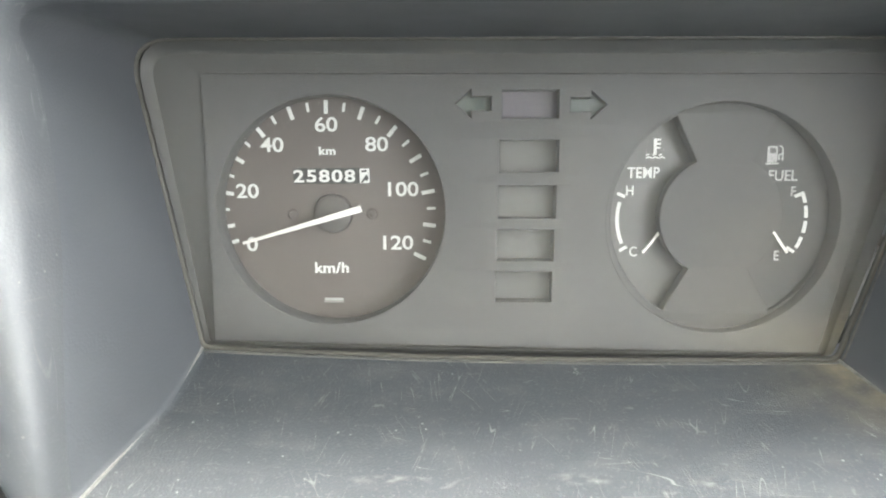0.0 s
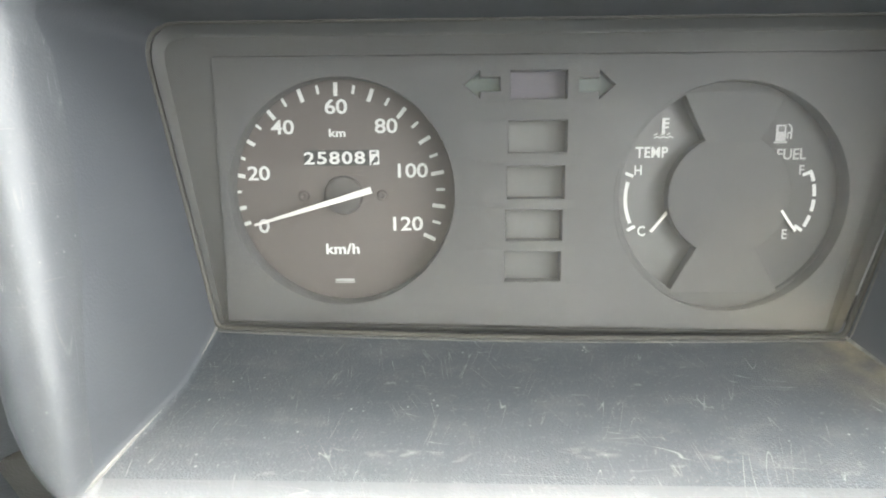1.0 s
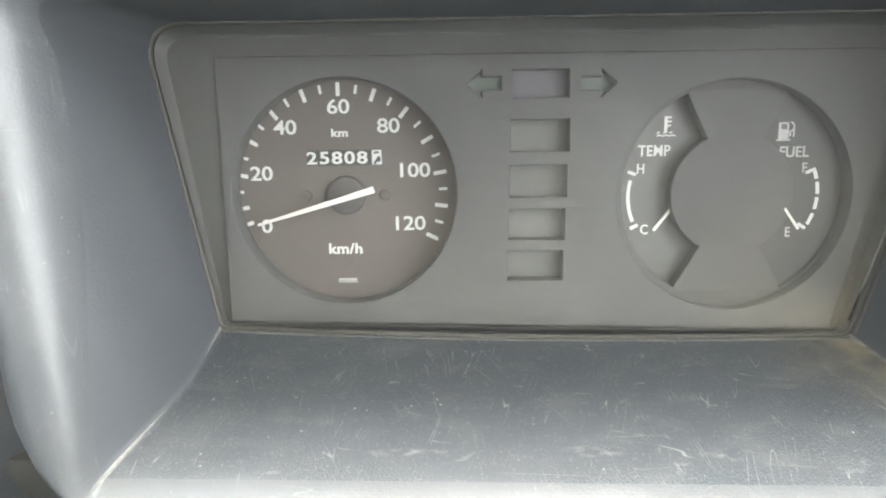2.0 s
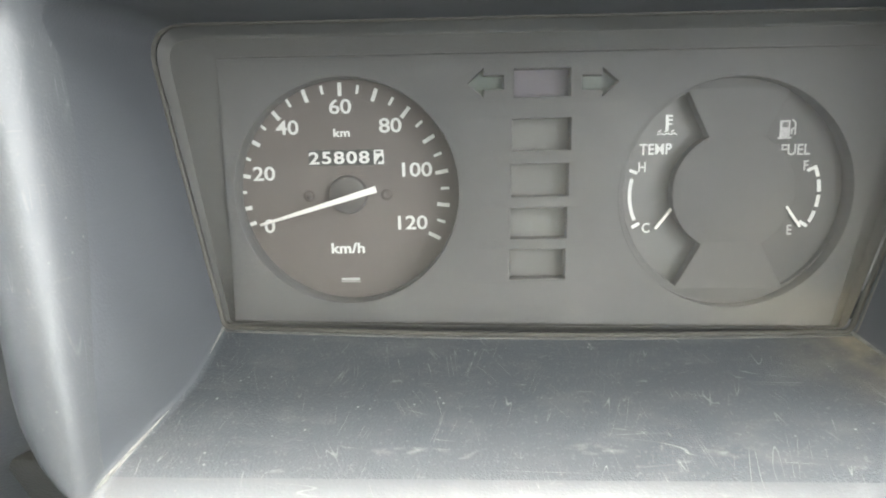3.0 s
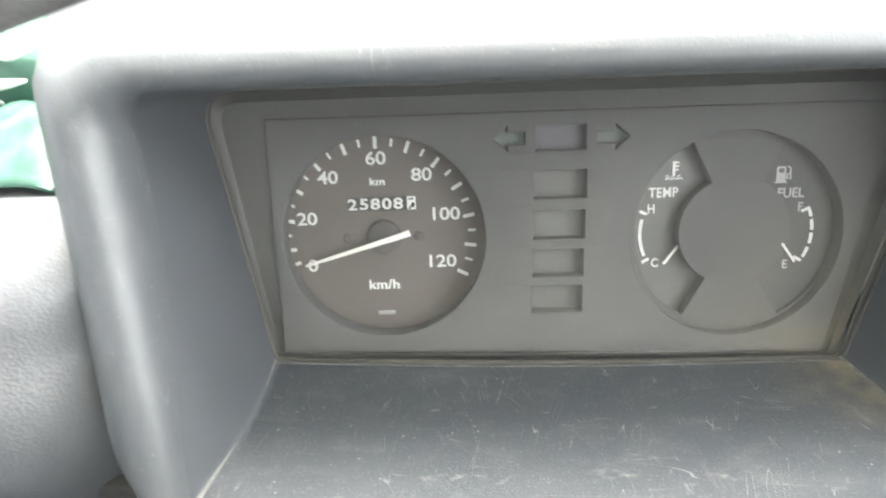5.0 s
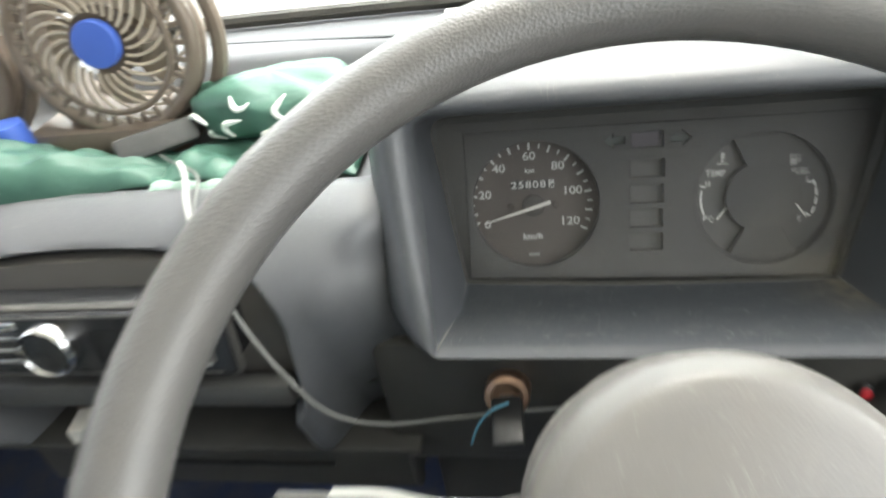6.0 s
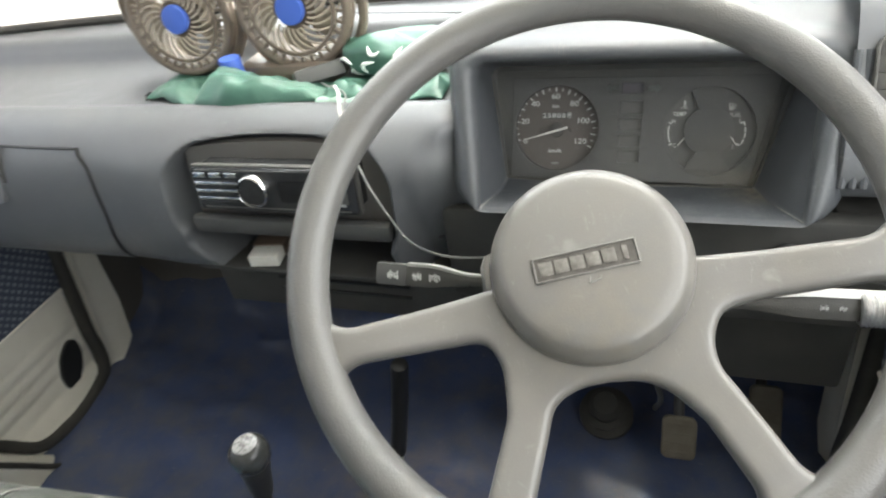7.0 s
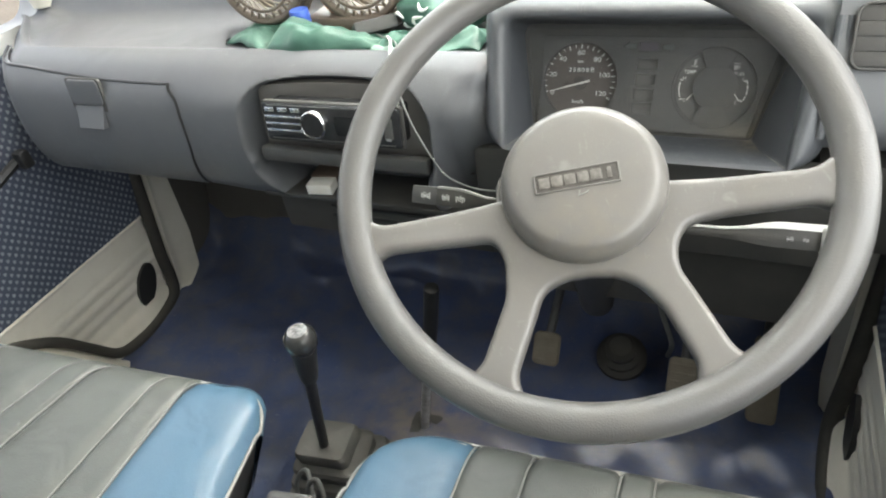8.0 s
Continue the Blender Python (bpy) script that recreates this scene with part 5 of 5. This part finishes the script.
knob = part("knob", lathe([(0.0165, 0.005), (0.0165, 0.012), (0.0159, 0.0148), (0.0148, 0.0158), (0.0142, 0.0145), (0.0142, 0.013), (0, 0.013)], 40), CHROME, radio, "chromed volume knob", at=Matrix.Translation((-0.0165, 0.001, 0)))
part("cap", lathe([(0.0141, 0.013), (0.0132, 0.0142), (0, 0.0147)], 40), RADIO, knob)
part("side_key", box((0.010, 0.024, 0.003), (0.074, 0.0, 0.007), 0.001), DARK, radio)
for v in (0.010, -0.012):
    part("side_mark", box((0.006, 0.0025, 0.0005), (0.074, v, 0.0086)), GREY_PRINT, radio)
part("top_line", box((0.16, 0.0012, 0.001), (0, 0.0195, 0.0064)), DARK, radio)
part("bottom_line", box((0.16, 0.0012, 0.001), (0, -0.0195, 0.0064)), DARK, radio)

# ---- things in and on the dashboard ----
packet = thing("matchbox", pose(-0.309, -0.080, 0.4365, 0, 0, 8), "white and brown matchbox on the dashboard shelf", "matchbox")
part("tray", box((0.034, 0.034, 0.0135), (0, -0.003, 0.0070), 0.0008), CARD, packet, "white end of the box")
part("sleeve", box((0.0360, 0.040, 0.0155), (0, 0.020, 0.0080), 0.0008), CARD_SIDE, packet, "brown sleeve")

lead = thing("cable", pose(0, 0, 0), "thin pale cable hanging over the dashboard lip", "cable")
way = curve_points([(-0.26, 0.02, 0.607), (-0.225, -0.01, 0.606), (-0.190, -0.040, 0.610), (-0.180, -0.070, 0.6045), (-0.168, -0.094, 0.588), (-0.150, -0.114, 0.560), (-0.130, -0.125, 0.530),
                    (-0.112, -0.127, 0.503), (-0.085, -0.120, 0.485), (-0.050, -0.111, 0.479), (0.0, -0.104, 0.478), (0.03, -0.10, 0.475)], 6)
part("wire", tube(way, 0.0011, 8), WIRE, lead)
strip = curve_points([(-0.205, -0.028, 0.613), (-0.193, -0.045, 0.6135), (-0.183, -0.068, 0.6085), (-0.176, -0.083, 0.598), (-0.171, -0.094, 0.584), (-0.168, -0.099, 0.568)], 5)
band = lambda dz: (lambda u, v: strip[round(u * (len(strip) - 1))] + Vector((0.0034 * (v - 0.5), -0.0006 + dz, 0.0012 + dz)))
part("tape", solid(band(0.0), band(-0.0008), len(strip) - 1, 4), TAPE, lead, "flat white tape round the cable")
tagged(part("wire_hook", tube(curve_points([(-0.446, -0.008, 0.601), (-0.443, -0.014, 0.603), (-0.444, -0.020, 0.6015), (-0.438, -0.026, 0.6015)], 5), 0.0013, 6), BLACK), "small bent black wire lying on the dashboard shelf", "wire")

# twin fan


def fan_head(parent, m):
    """One round fan: cage rings, curved ribs, blades and a blue cap. Faces +z."""
    R = 0.0580
    head = part("cage", tube([(R * math.cos(2 * math.pi * i / 64), R * math.sin(2 * math.pi * i / 64), 0) for i in range(64)], 0.0052, 10, closed=True), FAN, parent, "dark brown round cage", at=m)
    drum = lathe([(R - 0.002, 0.0), (R + 0.004, -0.012), (R - 0.002, -0.030), (R - 0.010, -0.034), (R - 0.008, -0.028), (R - 0.004, -0.012), (R - 0.004, 0.0)], 64)
    part("drum", drum, FAN, head)
    inner_ring = [((R - 0.013) * math.cos(2 * math.pi * i / 64), (R - 0.013) * math.sin(2 * math.pi * i / 64), 0.004) for i in range(64)]
    part("ring", tube(inner_ring, 0.0022, 8, closed=True), FAN, head)
    for k in range(26):
        a = 2 * math.pi * k / 26
        pts = []
        for i in range(8):
            r = 0.019 + (R - 0.024) * i / 7
            b = a + 0.75 * (i / 7) ** 1.3
            pts.append((r * math.cos(b), r * math.sin(b), 0.007 - 0.005 * (i / 7) ** 2))
        part("rib", tube(pts, 0.0012, 6), FAN_PALE, head)
    for k in range(30):
        a = 2 * math.pi * (k + 0.5) / 30
        part("stud", box((0.0085, 0.0035, 0.003), ((R - 0.006) * math.cos(a), (R - 0.006) * math.sin(a), 0.003), 0.0008, turn=Matrix.Rotation(a, 4, "Z")), FAN, head)
    for k in range(5):
        a0 = 2 * math.pi * k / 5
        blade = lambda dz: (lambda u, v: Vector(((0.016 + (R - 0.030) * u) * math.cos(a0 + 0.95 * v + 0.3 * u), (0.016 + (R - 0.030) * u) * math.sin(a0 + 0.95 * v + 0.3 * u), -0.020 + 0.014 * v + dz)))
        part("blade", solid(blade(0.0), blade(0.0015), 6, 6), FAN_PALE, head)
    part("motor", lathe([(0.0, -0.034), (0.022, -0.034), (0.022, -0.004), (0, -0.004)], 24), FAN, head)
    for k in range(12):
        a = 2 * math.pi * k / 12
        part("back_rib", tube([(0.020 * math.cos(a), 0.020 * math.sin(a), -0.033), ((R - 0.006) * math.cos(a + 0.3), (R - 0.006) * math.sin(a + 0.3), -0.032)], 0.0016, 6), FAN, head)
    part("cap", lathe([(0.0152, 0.004), (0.0152, 0.009), (0.0142, 0.0105), (0, 0.0115)], 36), BLUE, head, "flat blue cap")
    return head


fan = thing("twin_fan", pose(-0.3290, 0.032, 0.5960), "brown twin-head fan with blue caps on the dashboard", "fan")
fan_head(fan, pose(-0.0770, 0.002, 0.0715, 84, 0, 4))
fan_head(fan, pose(0.0655, 0.0, 0.0745, 84, 0, 4))
part("yoke", tube(curve_points([(-0.02, 0.012, 0.155), (0.0, 0.01, 0.10), (0.004, 0.006, 0.05), (0.03, 0.004, 0.010)], 6), 0.006, 8), FAN_ORANGE, fan, "coppery plastic yoke")
part("yoke_arc", tube([(0.0655 + 0.0725 * math.cos(radians(a)), 0.012, 0.0770 + 0.0725 * math.sin(radians(a))) for a in range(-175, 30, 8)], 0.0052, 8), FAN, fan, "coppery plastic yoke")
part("yoke_arc", tube([(-0.0790 + 0.0740 * math.cos(radians(a)), 0.012, 0.0775 + 0.0735 * math.sin(radians(a))) for a in range(150, 365, 8)], 0.0052, 8), FAN, fan)
part("pivot", lathe([(0, -0.008), (0.008, -0.008), (0.008, 0.008), (0, 0.008)], 20), FAN_PALE, fan, at=pose(0.0, 0.0, 0.094, 90, 0, 0))
part("base", box((0.12, 0.075, 0.022), (0.045, 0.02, 0.011), 0.008), FAN, fan, "flat brown base")

cap = thing("bottle_cap", pose(-0.338, 0.004, 0.598), "bright blue ribbed bottle cap on the dashboard", "bottle cap")
part("top", lathe([(0.0118, 0.0), (0.0118, 0.0320), (0.0110, 0.0345), (0, 0.035)], 30), BLUE, cap)


def cloth_point(u, v, off):
    """Length u along the shelf, v from the front hem to the back."""
    x = -0.446 + 0.232 * u
    crest = 0.0275 * ease(0.30, 0.47, u) * ease(1.02, 0.50, u) ** 0.8 + 0.010 * ease(0.0, 0.12, u) * ease(0.30, 0.18, u)
    front = -0.040 + 0.010 * math.sin(7 * u + 1) + 0.012 * ease(0.3, 0.0, u)
    y = front + (0.062 + 0.02 * math.sin(5 * u)) * v
    hump = math.sin(math.pi * v ** 0.62) ** 0.9
    fold = 1 + 0.14 * noise.noise(Vector((u * 6, v * 2.0, 1.7))) + 0.12 * math.sin(11 * u - 5 * v)
    z = 0.5985 + 0.002 * math.sin(20 * u) ** 2 + crest * hump * fold + 0.004 * noise.noise(Vector((u * 12, v * 6, 4)))
    return Vector((x, y, max(z, 0.5975) + off))


def end_point(u, v, off):
    x = -0.222 + 0.125 * u
    y = -0.036 + 0.055 * v + 0.006 * math.sin(9 * u)
    z = 0.599 + (0.007 + 0.006 * math.sin(7 * u + 4 * v) + 0.005 * noise.noise(Vector((u * 9, v * 5, 8)))) * math.sin(math.pi * (0.06 + 0.9 * v)) * ease(1.02, 0.9, u) * ease(-0.05, 0.1, u)
    return Vector((x, y, max(z, 0.5985) + off))


tagged(part("green_cloth", solid(lambda u, v: cloth_point(u, v, 0.0015), lambda u, v: cloth_point(u, v, 0.0), 90, 40), CLOTH, smooth=70), "crumpled shiny green cloth lying on the dashboard shelf", "cloth")
cloth_end = tagged(part("green_cloth", solid(lambda u, v: end_point(u, v, 0.0015), lambda u, v: end_point(u, v, 0.0), 40, 24), CLOTH, smooth=70), "flat folded green cloth end beside the instrument hood", "cloth")
hem_point = lambda dz: (lambda u, v: Vector((-0.222 + 0.066 * u, -0.045 + 0.012 * v + 0.002 * math.sin(9 * u), 0.6020 + 0.0035 * math.sin(math.pi * v) + 0.0012 * math.sin(23 * u) + dz)))
part("hem", solid(hem_point(0.0), hem_point(-0.001), 24, 6), PALE_SATIN, cloth_end, "pale satin hem", smooth=70)
bag = thing("green_pouch", pose(-0.163, 0.040, 0.598), "green satin pouch with white embroidery on the dashboard", "pouch")


def pouch(u, v):
    a, b = 2 * math.pi * u, math.pi * v
    k = 1 + (0.16 * noise.noise(Vector((math.cos(a) * 2, math.sin(a) * 2, v * 3))) + 0.05 * noise.noise(Vector((math.cos(a) * 6, math.sin(a) * 6, v * 9)))) * math.sin(b)
    return Vector((0.060 * k * math.sin(b) * math.cos(a), 0.034 * k * math.sin(b) * math.sin(a), 0.0205 + 0.0205 * k * math.copysign(abs(math.cos(b)) ** 0.7, math.cos(b)) + 0.003 * math.sin(b) * math.sin(2 * a)))


body = sheet(pouch, 56, 28)
bmesh.ops.remove_doubles(body, verts=body.verts, dist=1e-5)
part("bag", body, CLOTH, bag, smooth=70)

def on_pouch(x, z):
    return x, -0.034 * math.sqrt(max(0.03, 1 - (x / 0.062) ** 2 - ((z - 0.0215) / 0.0225) ** 2)) - 0.0045, z


# angular strokes, each a bent pair of limbs that thins towards its ends
for cx, cz, s, turn in ((-0.048, 0.022, 1.0, 0.4), (-0.038, 0.010, 0.8, 2.2), (-0.020, 0.020, 1.1, 1.2), (-0.012, 0.033, 0.8, 3.0), (0.004, 0.013, 0.9, 0.2), (0.016, 0.028, 1.1, 1.9), (0.034, 0.018, 0.9, 0.9), (0.040, 0.031, 0.7, 2.6)):
    limb = [(-0.009, -0.003), (-0.004, 0.0025), (0.002, 0.0035), (0.006, -0.001), (0.009, -0.0055)]
    bent = curve_points([(*(Matrix.Rotation(turn, 2) @ Vector(q) * s), 0) for q in limb], 4)
    stroke = [on_pouch(max(-0.058, min(0.058, cx + q.x)), cz + 0.7 * q.y) for q in bent]
    part("embroidery", tube(stroke, lambda t: 0.0006 + 0.0015 * math.sin(math.pi * t), 6), CLOTH_WHITE, bag, "white stitched stroke")
device = thing("control_box", pose(-0.238, 0.006, 0.6005, -26, 0, 40), "small dark grey plastic box on the dashboard shelf", "control box")
part("case", box((0.052, 0.030, 0.016), (0, 0, 0.010), 0.003), DARK, device)
part("label", box((0.030, 0.012, 0.0008), (0.004, 0, 0.0184)), GREY_RUBBER, device, "grey worn label")

# ---- gear lever and floor lever ----
gear = thing("gear_lever", pose(-0.275, -0.262, 0.045, 0, 0, 8), "black gear lever with round knob and rubber boot", "gear lever")
boot_loops = []
for s, z in ((0.078, 0.0), (0.077, 0.024), (0.073, 0.030), (0.060, 0.034), (0.063, 0.050), (0.060, 0.056), (0.048, 0.060), (0.051, 0.076), (0.048, 0.082), (0.038, 0.088), (0.039, 0.102), (0.036, 0.108), (0.010, 0.112)):
    boot_loops.append([(q[0] * s / 0.075 - 0.14 * z, q[1] * s / 0.075 - 0.02 * z, z) for q in rounded(-0.072, -0.060, 0.072, 0.060, 0.018)])
part("boot", loft(boot_loops, caps=(True, True)), GREY_RUBBER, gear, "grey stepped rubber boot", smooth=30)
root, top = Vector((-0.012, -0.012, 0.108)), Vector((0.053, -0.052, 0.362))
part("shaft", tube([root.lerp(top, t) for t in (0, 0.3, 0.6, 0.8, 1.0)], lambda t: 0.0066, 14), BLACK, gear)
part("collar", tube([root.lerp(top, t) for t in (0.72, 0.78, 0.9, 0.97, 1.0)], lambda t: 0.0095 + 0.0065 * t, 18), BLACK, gear)
part("knob", lathe([(0, -0.012), (0.011, -0.012), (0.0160, -0.004), (0.0172, 0.005), (0.0160, 0.012), (0.0105, 0.0175), (0, 0.0190)], 32), KNOB, gear, "glossy black gear knob", at=Matrix.Translation(top))
# Added disc: its mottled grey stands for shift print and a highlight together.
part("knob_top_disc", lathe([(0.0105, 0.0172), (0.0102, 0.0182), (0.0, 0.0200)], 28), SHIFT, gear, "grey disc for the shift print and its highlight", at=Matrix.Translation(top))

rod = thing("floor_lever", pose(-0.212, -0.150, 0.035), "steel floor lever with long black grip", "lever")
part("rod", tube(curve_points([(0, 0, 0), (0.014, 0.016, 0.10), (0.030, 0.026, 0.18)], 5), 0.0065, 12), STEEL, rod, "worn steel rod")
part("grip", tube(curve_points([(0.020, 0.020, 0.135), (0.036, 0.028, 0.22), (0.046, 0.031, 0.278), (0.048, 0.031, 0.290)], 5), lambda t: 0.0100 - 0.004 * ease(0.92, 1.0, t), 14), BLACK, rod, "black rubber grip")
part("foot", box((0.05, 0.06, 0.03), (0, 0, 0.0), 0.008), RUBBER, rod)


# ---- pedals ----
def pedal(name, x, y, z, w, h, label, tilt=-35, mat=TAN):
    p = thing(name, pose(x, y, z, 90 + tilt, 0, 0), label, "pedal", "foot pedals")
    pad_ = part("pad", plate(rounded(-w / 2, -h / 2, w / 2, h / 2, 0.009), (), -0.006, 0.006, 0.003, 2), mat, p, "worn tan rubber pad")
    for i in range(4):
        part("groove", box((w * 0.8, 0.004, 0.002), (0, -h * 0.33 + i * h * 0.22, 0.0054), 0.0006), mat, pad_)
    part("arm", tube(curve_points([(0, h * 0.2, -0.006), (0, 0.06, -0.04), (0.005, 0.16, -0.06), (0.005, 0.26, -0.04)], 5), 0.007, 10), DARK, p)
    return p


pedal("clutch_pedal", -0.057, 0.003, 0.106, 0.041, 0.052, "worn clutch pedal with tan rubber pad")
pedal("brake_pedal", 0.1435, -0.002, 0.106, 0.043, 0.056, "worn brake pedal with tan rubber pad")
pedal("accelerator_pedal", 0.252, 0.044, 0.080, 0.040, 0.125, "long brownish accelerator pedal", -42)
foot = thing("column_boot", pose(0.045, 0.085, 0.02, 20, 0, 0), "dusty rubber boot where the column meets the floor", "boot")
part("bellows", lathe([(0.040, 0.0), (0.040, 0.014), (0.031, 0.019), (0.033, 0.031), (0.024, 0.036), (0.025, 0.048), (0.017, 0.056), (0, 0.056)], 32), RUBBER, foot)
part("cable", tube(curve_points([(0.07, 0.02, 0.0), (0.075, 0.01, 0.08), (0.055, 0.03, 0.16), (0.05, 0.04, 0.26)], 6), 0.004, 8), WIRE, foot, "pale cable rising beside it")

# ---- seats ----


def seat(name, x0, x1, nose, height, stripes, blue, label, fan=0.0, corner=0.060):
    """A vinyl bench cushion: a rounded box cut into sewn strips; blue outer strips."""
    s = thing(name, pose(0, 0, 0), label, "seat", "front seats")
    length, r = 0.50, 0.045

    def surface(x, t):
        y_front = nose + 0.075 * (x - (x0 + x1) / 2)
        # t runs from the underside of the nose over the top to the back
        edge = max(0, min(1, min(x - x0, x1 - x) / corner))
        turned = 1 - math.sqrt(1 - (1 - edge) ** 2)
        way = -1 if x - x0 < x1 - x else 1
        rr = r * (0.35 + 0.65 * edge)
        tuck = 0
        if t < 0.4:
            k = t / 0.4
            if k < 0.45:
                tuck = 1 - k / 0.45
                y, z = y_front - 0.004, height - 0.13 + (0.13 - rr) * k / 0.45
            else:
                a = (k - 0.45) / 0.55 * math.pi / 2
                y, z = y_front - rr + rr * math.cos(a), height - rr + rr * math.sin(a)
        else:
            k = (t - 0.4) / 0.6
            y, z = y_front - rr - (length - rr) * k, height + 0.012 * math.sin(math.pi * k) - 0.03 * k
        y -= 0.83 * corner * turned + 0.05 * tuck
        slide = max(-0.2, min(0.2, fan * (x + 0.41))) * (-0.34 - y)
        return Vector((x + slide - way * 0.045 * tuck * (1 - edge), y, z - 0.017 * turned))

    edges = [x0] + stripes + [x1]
    for a, b in zip(edges, edges[1:]):
        def strip(u, v, a=a, b=b):
            x = a + (b - a) * u
            p = surface(x, v)
            puff = 0.006 * (1 - (2 * u - 1) ** 8) - 0.003
            p.z += puff * (1 if v > 0.3 else 0.3)
            p.y += puff if v < 0.35 else 0
            return p
        part("cushion_strip", sheet(strip, 12, 40), SEAT_BLUE if blue(a, b) else SEAT_GREY, s, "pale blue vinyl strip" if blue(a, b) else "grey vinyl strip", smooth=80)
    for x in stripes:
        part("piping", tube([surface(x, i / 40) + Vector((0, 0.0006, 0.0002)) for i in range(41)], 0.0010, 6), PIPING, s, "pale sewn seam")
    hem = [surface(x0 + 0.05 + (x1 - x0 - 0.10) * i / 40, 0.24) + Vector((0, 0.001, 0)) for i in range(41)]
    part("hem", tube(hem, 0.0025, 6), PIPING, s)
    for x, way in ((x0, -1), (x1, 1)):
        rim_line = [surface(x - way * 0.10 * (1 - i / 16) ** 2, 0.29) + Vector((0, 0, 0.0005)) for i in range(17)]
        rim_line += [surface(x, 0.31 + 0.69 * i / 40) + Vector((way * 0.001, 0, 0.0008)) for i in range(41)]
        part("edge_piping", tube(rim_line, 0.0020, 6), PIPING, s, "pale piping along the side")
        gusset = lambda u, v, x=x, way=way: surface(x, 0.36 + 0.64 * u) + Vector((-way * 0.045 * v, -0.01 * v, -0.11 * v))
        # Tray black puts the shade under the piping into the side's colour.
        part("side_panel", sheet(gusset, 40, 6), TRAY, s, "cushion side coloured black for the shade below the piping", smooth=80)
    part("base", box((x1 - x0 - 0.05, length - 0.08, 0.20), ((x0 + x1) / 2, nose - length / 2 - 0.05, height - 0.21), 0.02), DARK, s, "black seat base")
    back_ = solid(lambda u, v: Vector((x0 + (x1 - x0) * u, nose - length - 0.02 - 0.10 * v - 0.02 * math.sin(math.pi * u), height - 0.05 + 0.5 * v)),
                  lambda u, v: Vector((x0 + (x1 - x0) * u, nose - length - 0.11 - 0.10 * v, height - 0.05 + 0.5 * v)), 10, 10)
    part("backrest", back_, SEAT_GREY, s, "grey vinyl backrest")
    return s


seat("passenger_seat", -0.86, -0.272, -0.330, 0.330, [-0.70, -0.556, -0.514, -0.421, -0.377], lambda a, b: a > -0.38 or b < -0.69, "grey and pale blue vinyl passenger seat with sewn seams", 1.4)
seat("driver_seat", -0.145, 0.345, -0.292, 0.325, [-0.035, 0.023, 0.105, 0.135, 0.22, 0.30], lambda a, b: b < -0.03 or a > 0.29, "grey and pale blue vinyl driver seat with sewn seams", 0.0, 0.090)

# seat belt buckle and wires between the seats
buckle = thing("belt_buckle", pose(-0.190, -0.425, 0.20, 0, 0, 10), "pale seat belt buckle on a stiff strap between the seats", "buckle")
part("strap", box((0.035, 0.006, 0.12), (0, 0, 0.02), 0.002), WIRE, buckle)
part("buckle", box((0.05, 0.026, 0.06), (0, 0, 0.085), 0.006), LAMP_GREY, buckle, "dusty pale buckle")
loops = thing("loose_wires", pose(-0.262, -0.36, 0.12), "loose pale wires beside the gear boot", "wires")
part("wire", tube(curve_points([(0, 0, 0), (0.005, 0.01, 0.06), (0.03, 0.01, 0.09), (0.045, -0.01, 0.05)], 6), 0.003, 8), WIRE, loops)
part("wire", tube(curve_points([(-0.02, 0, 0), (-0.02, 0.02, 0.05), (0.0, 0.025, 0.075), (0.02, 0.0, 0.06)], 6), 0.003, 8), WIRE, loops)
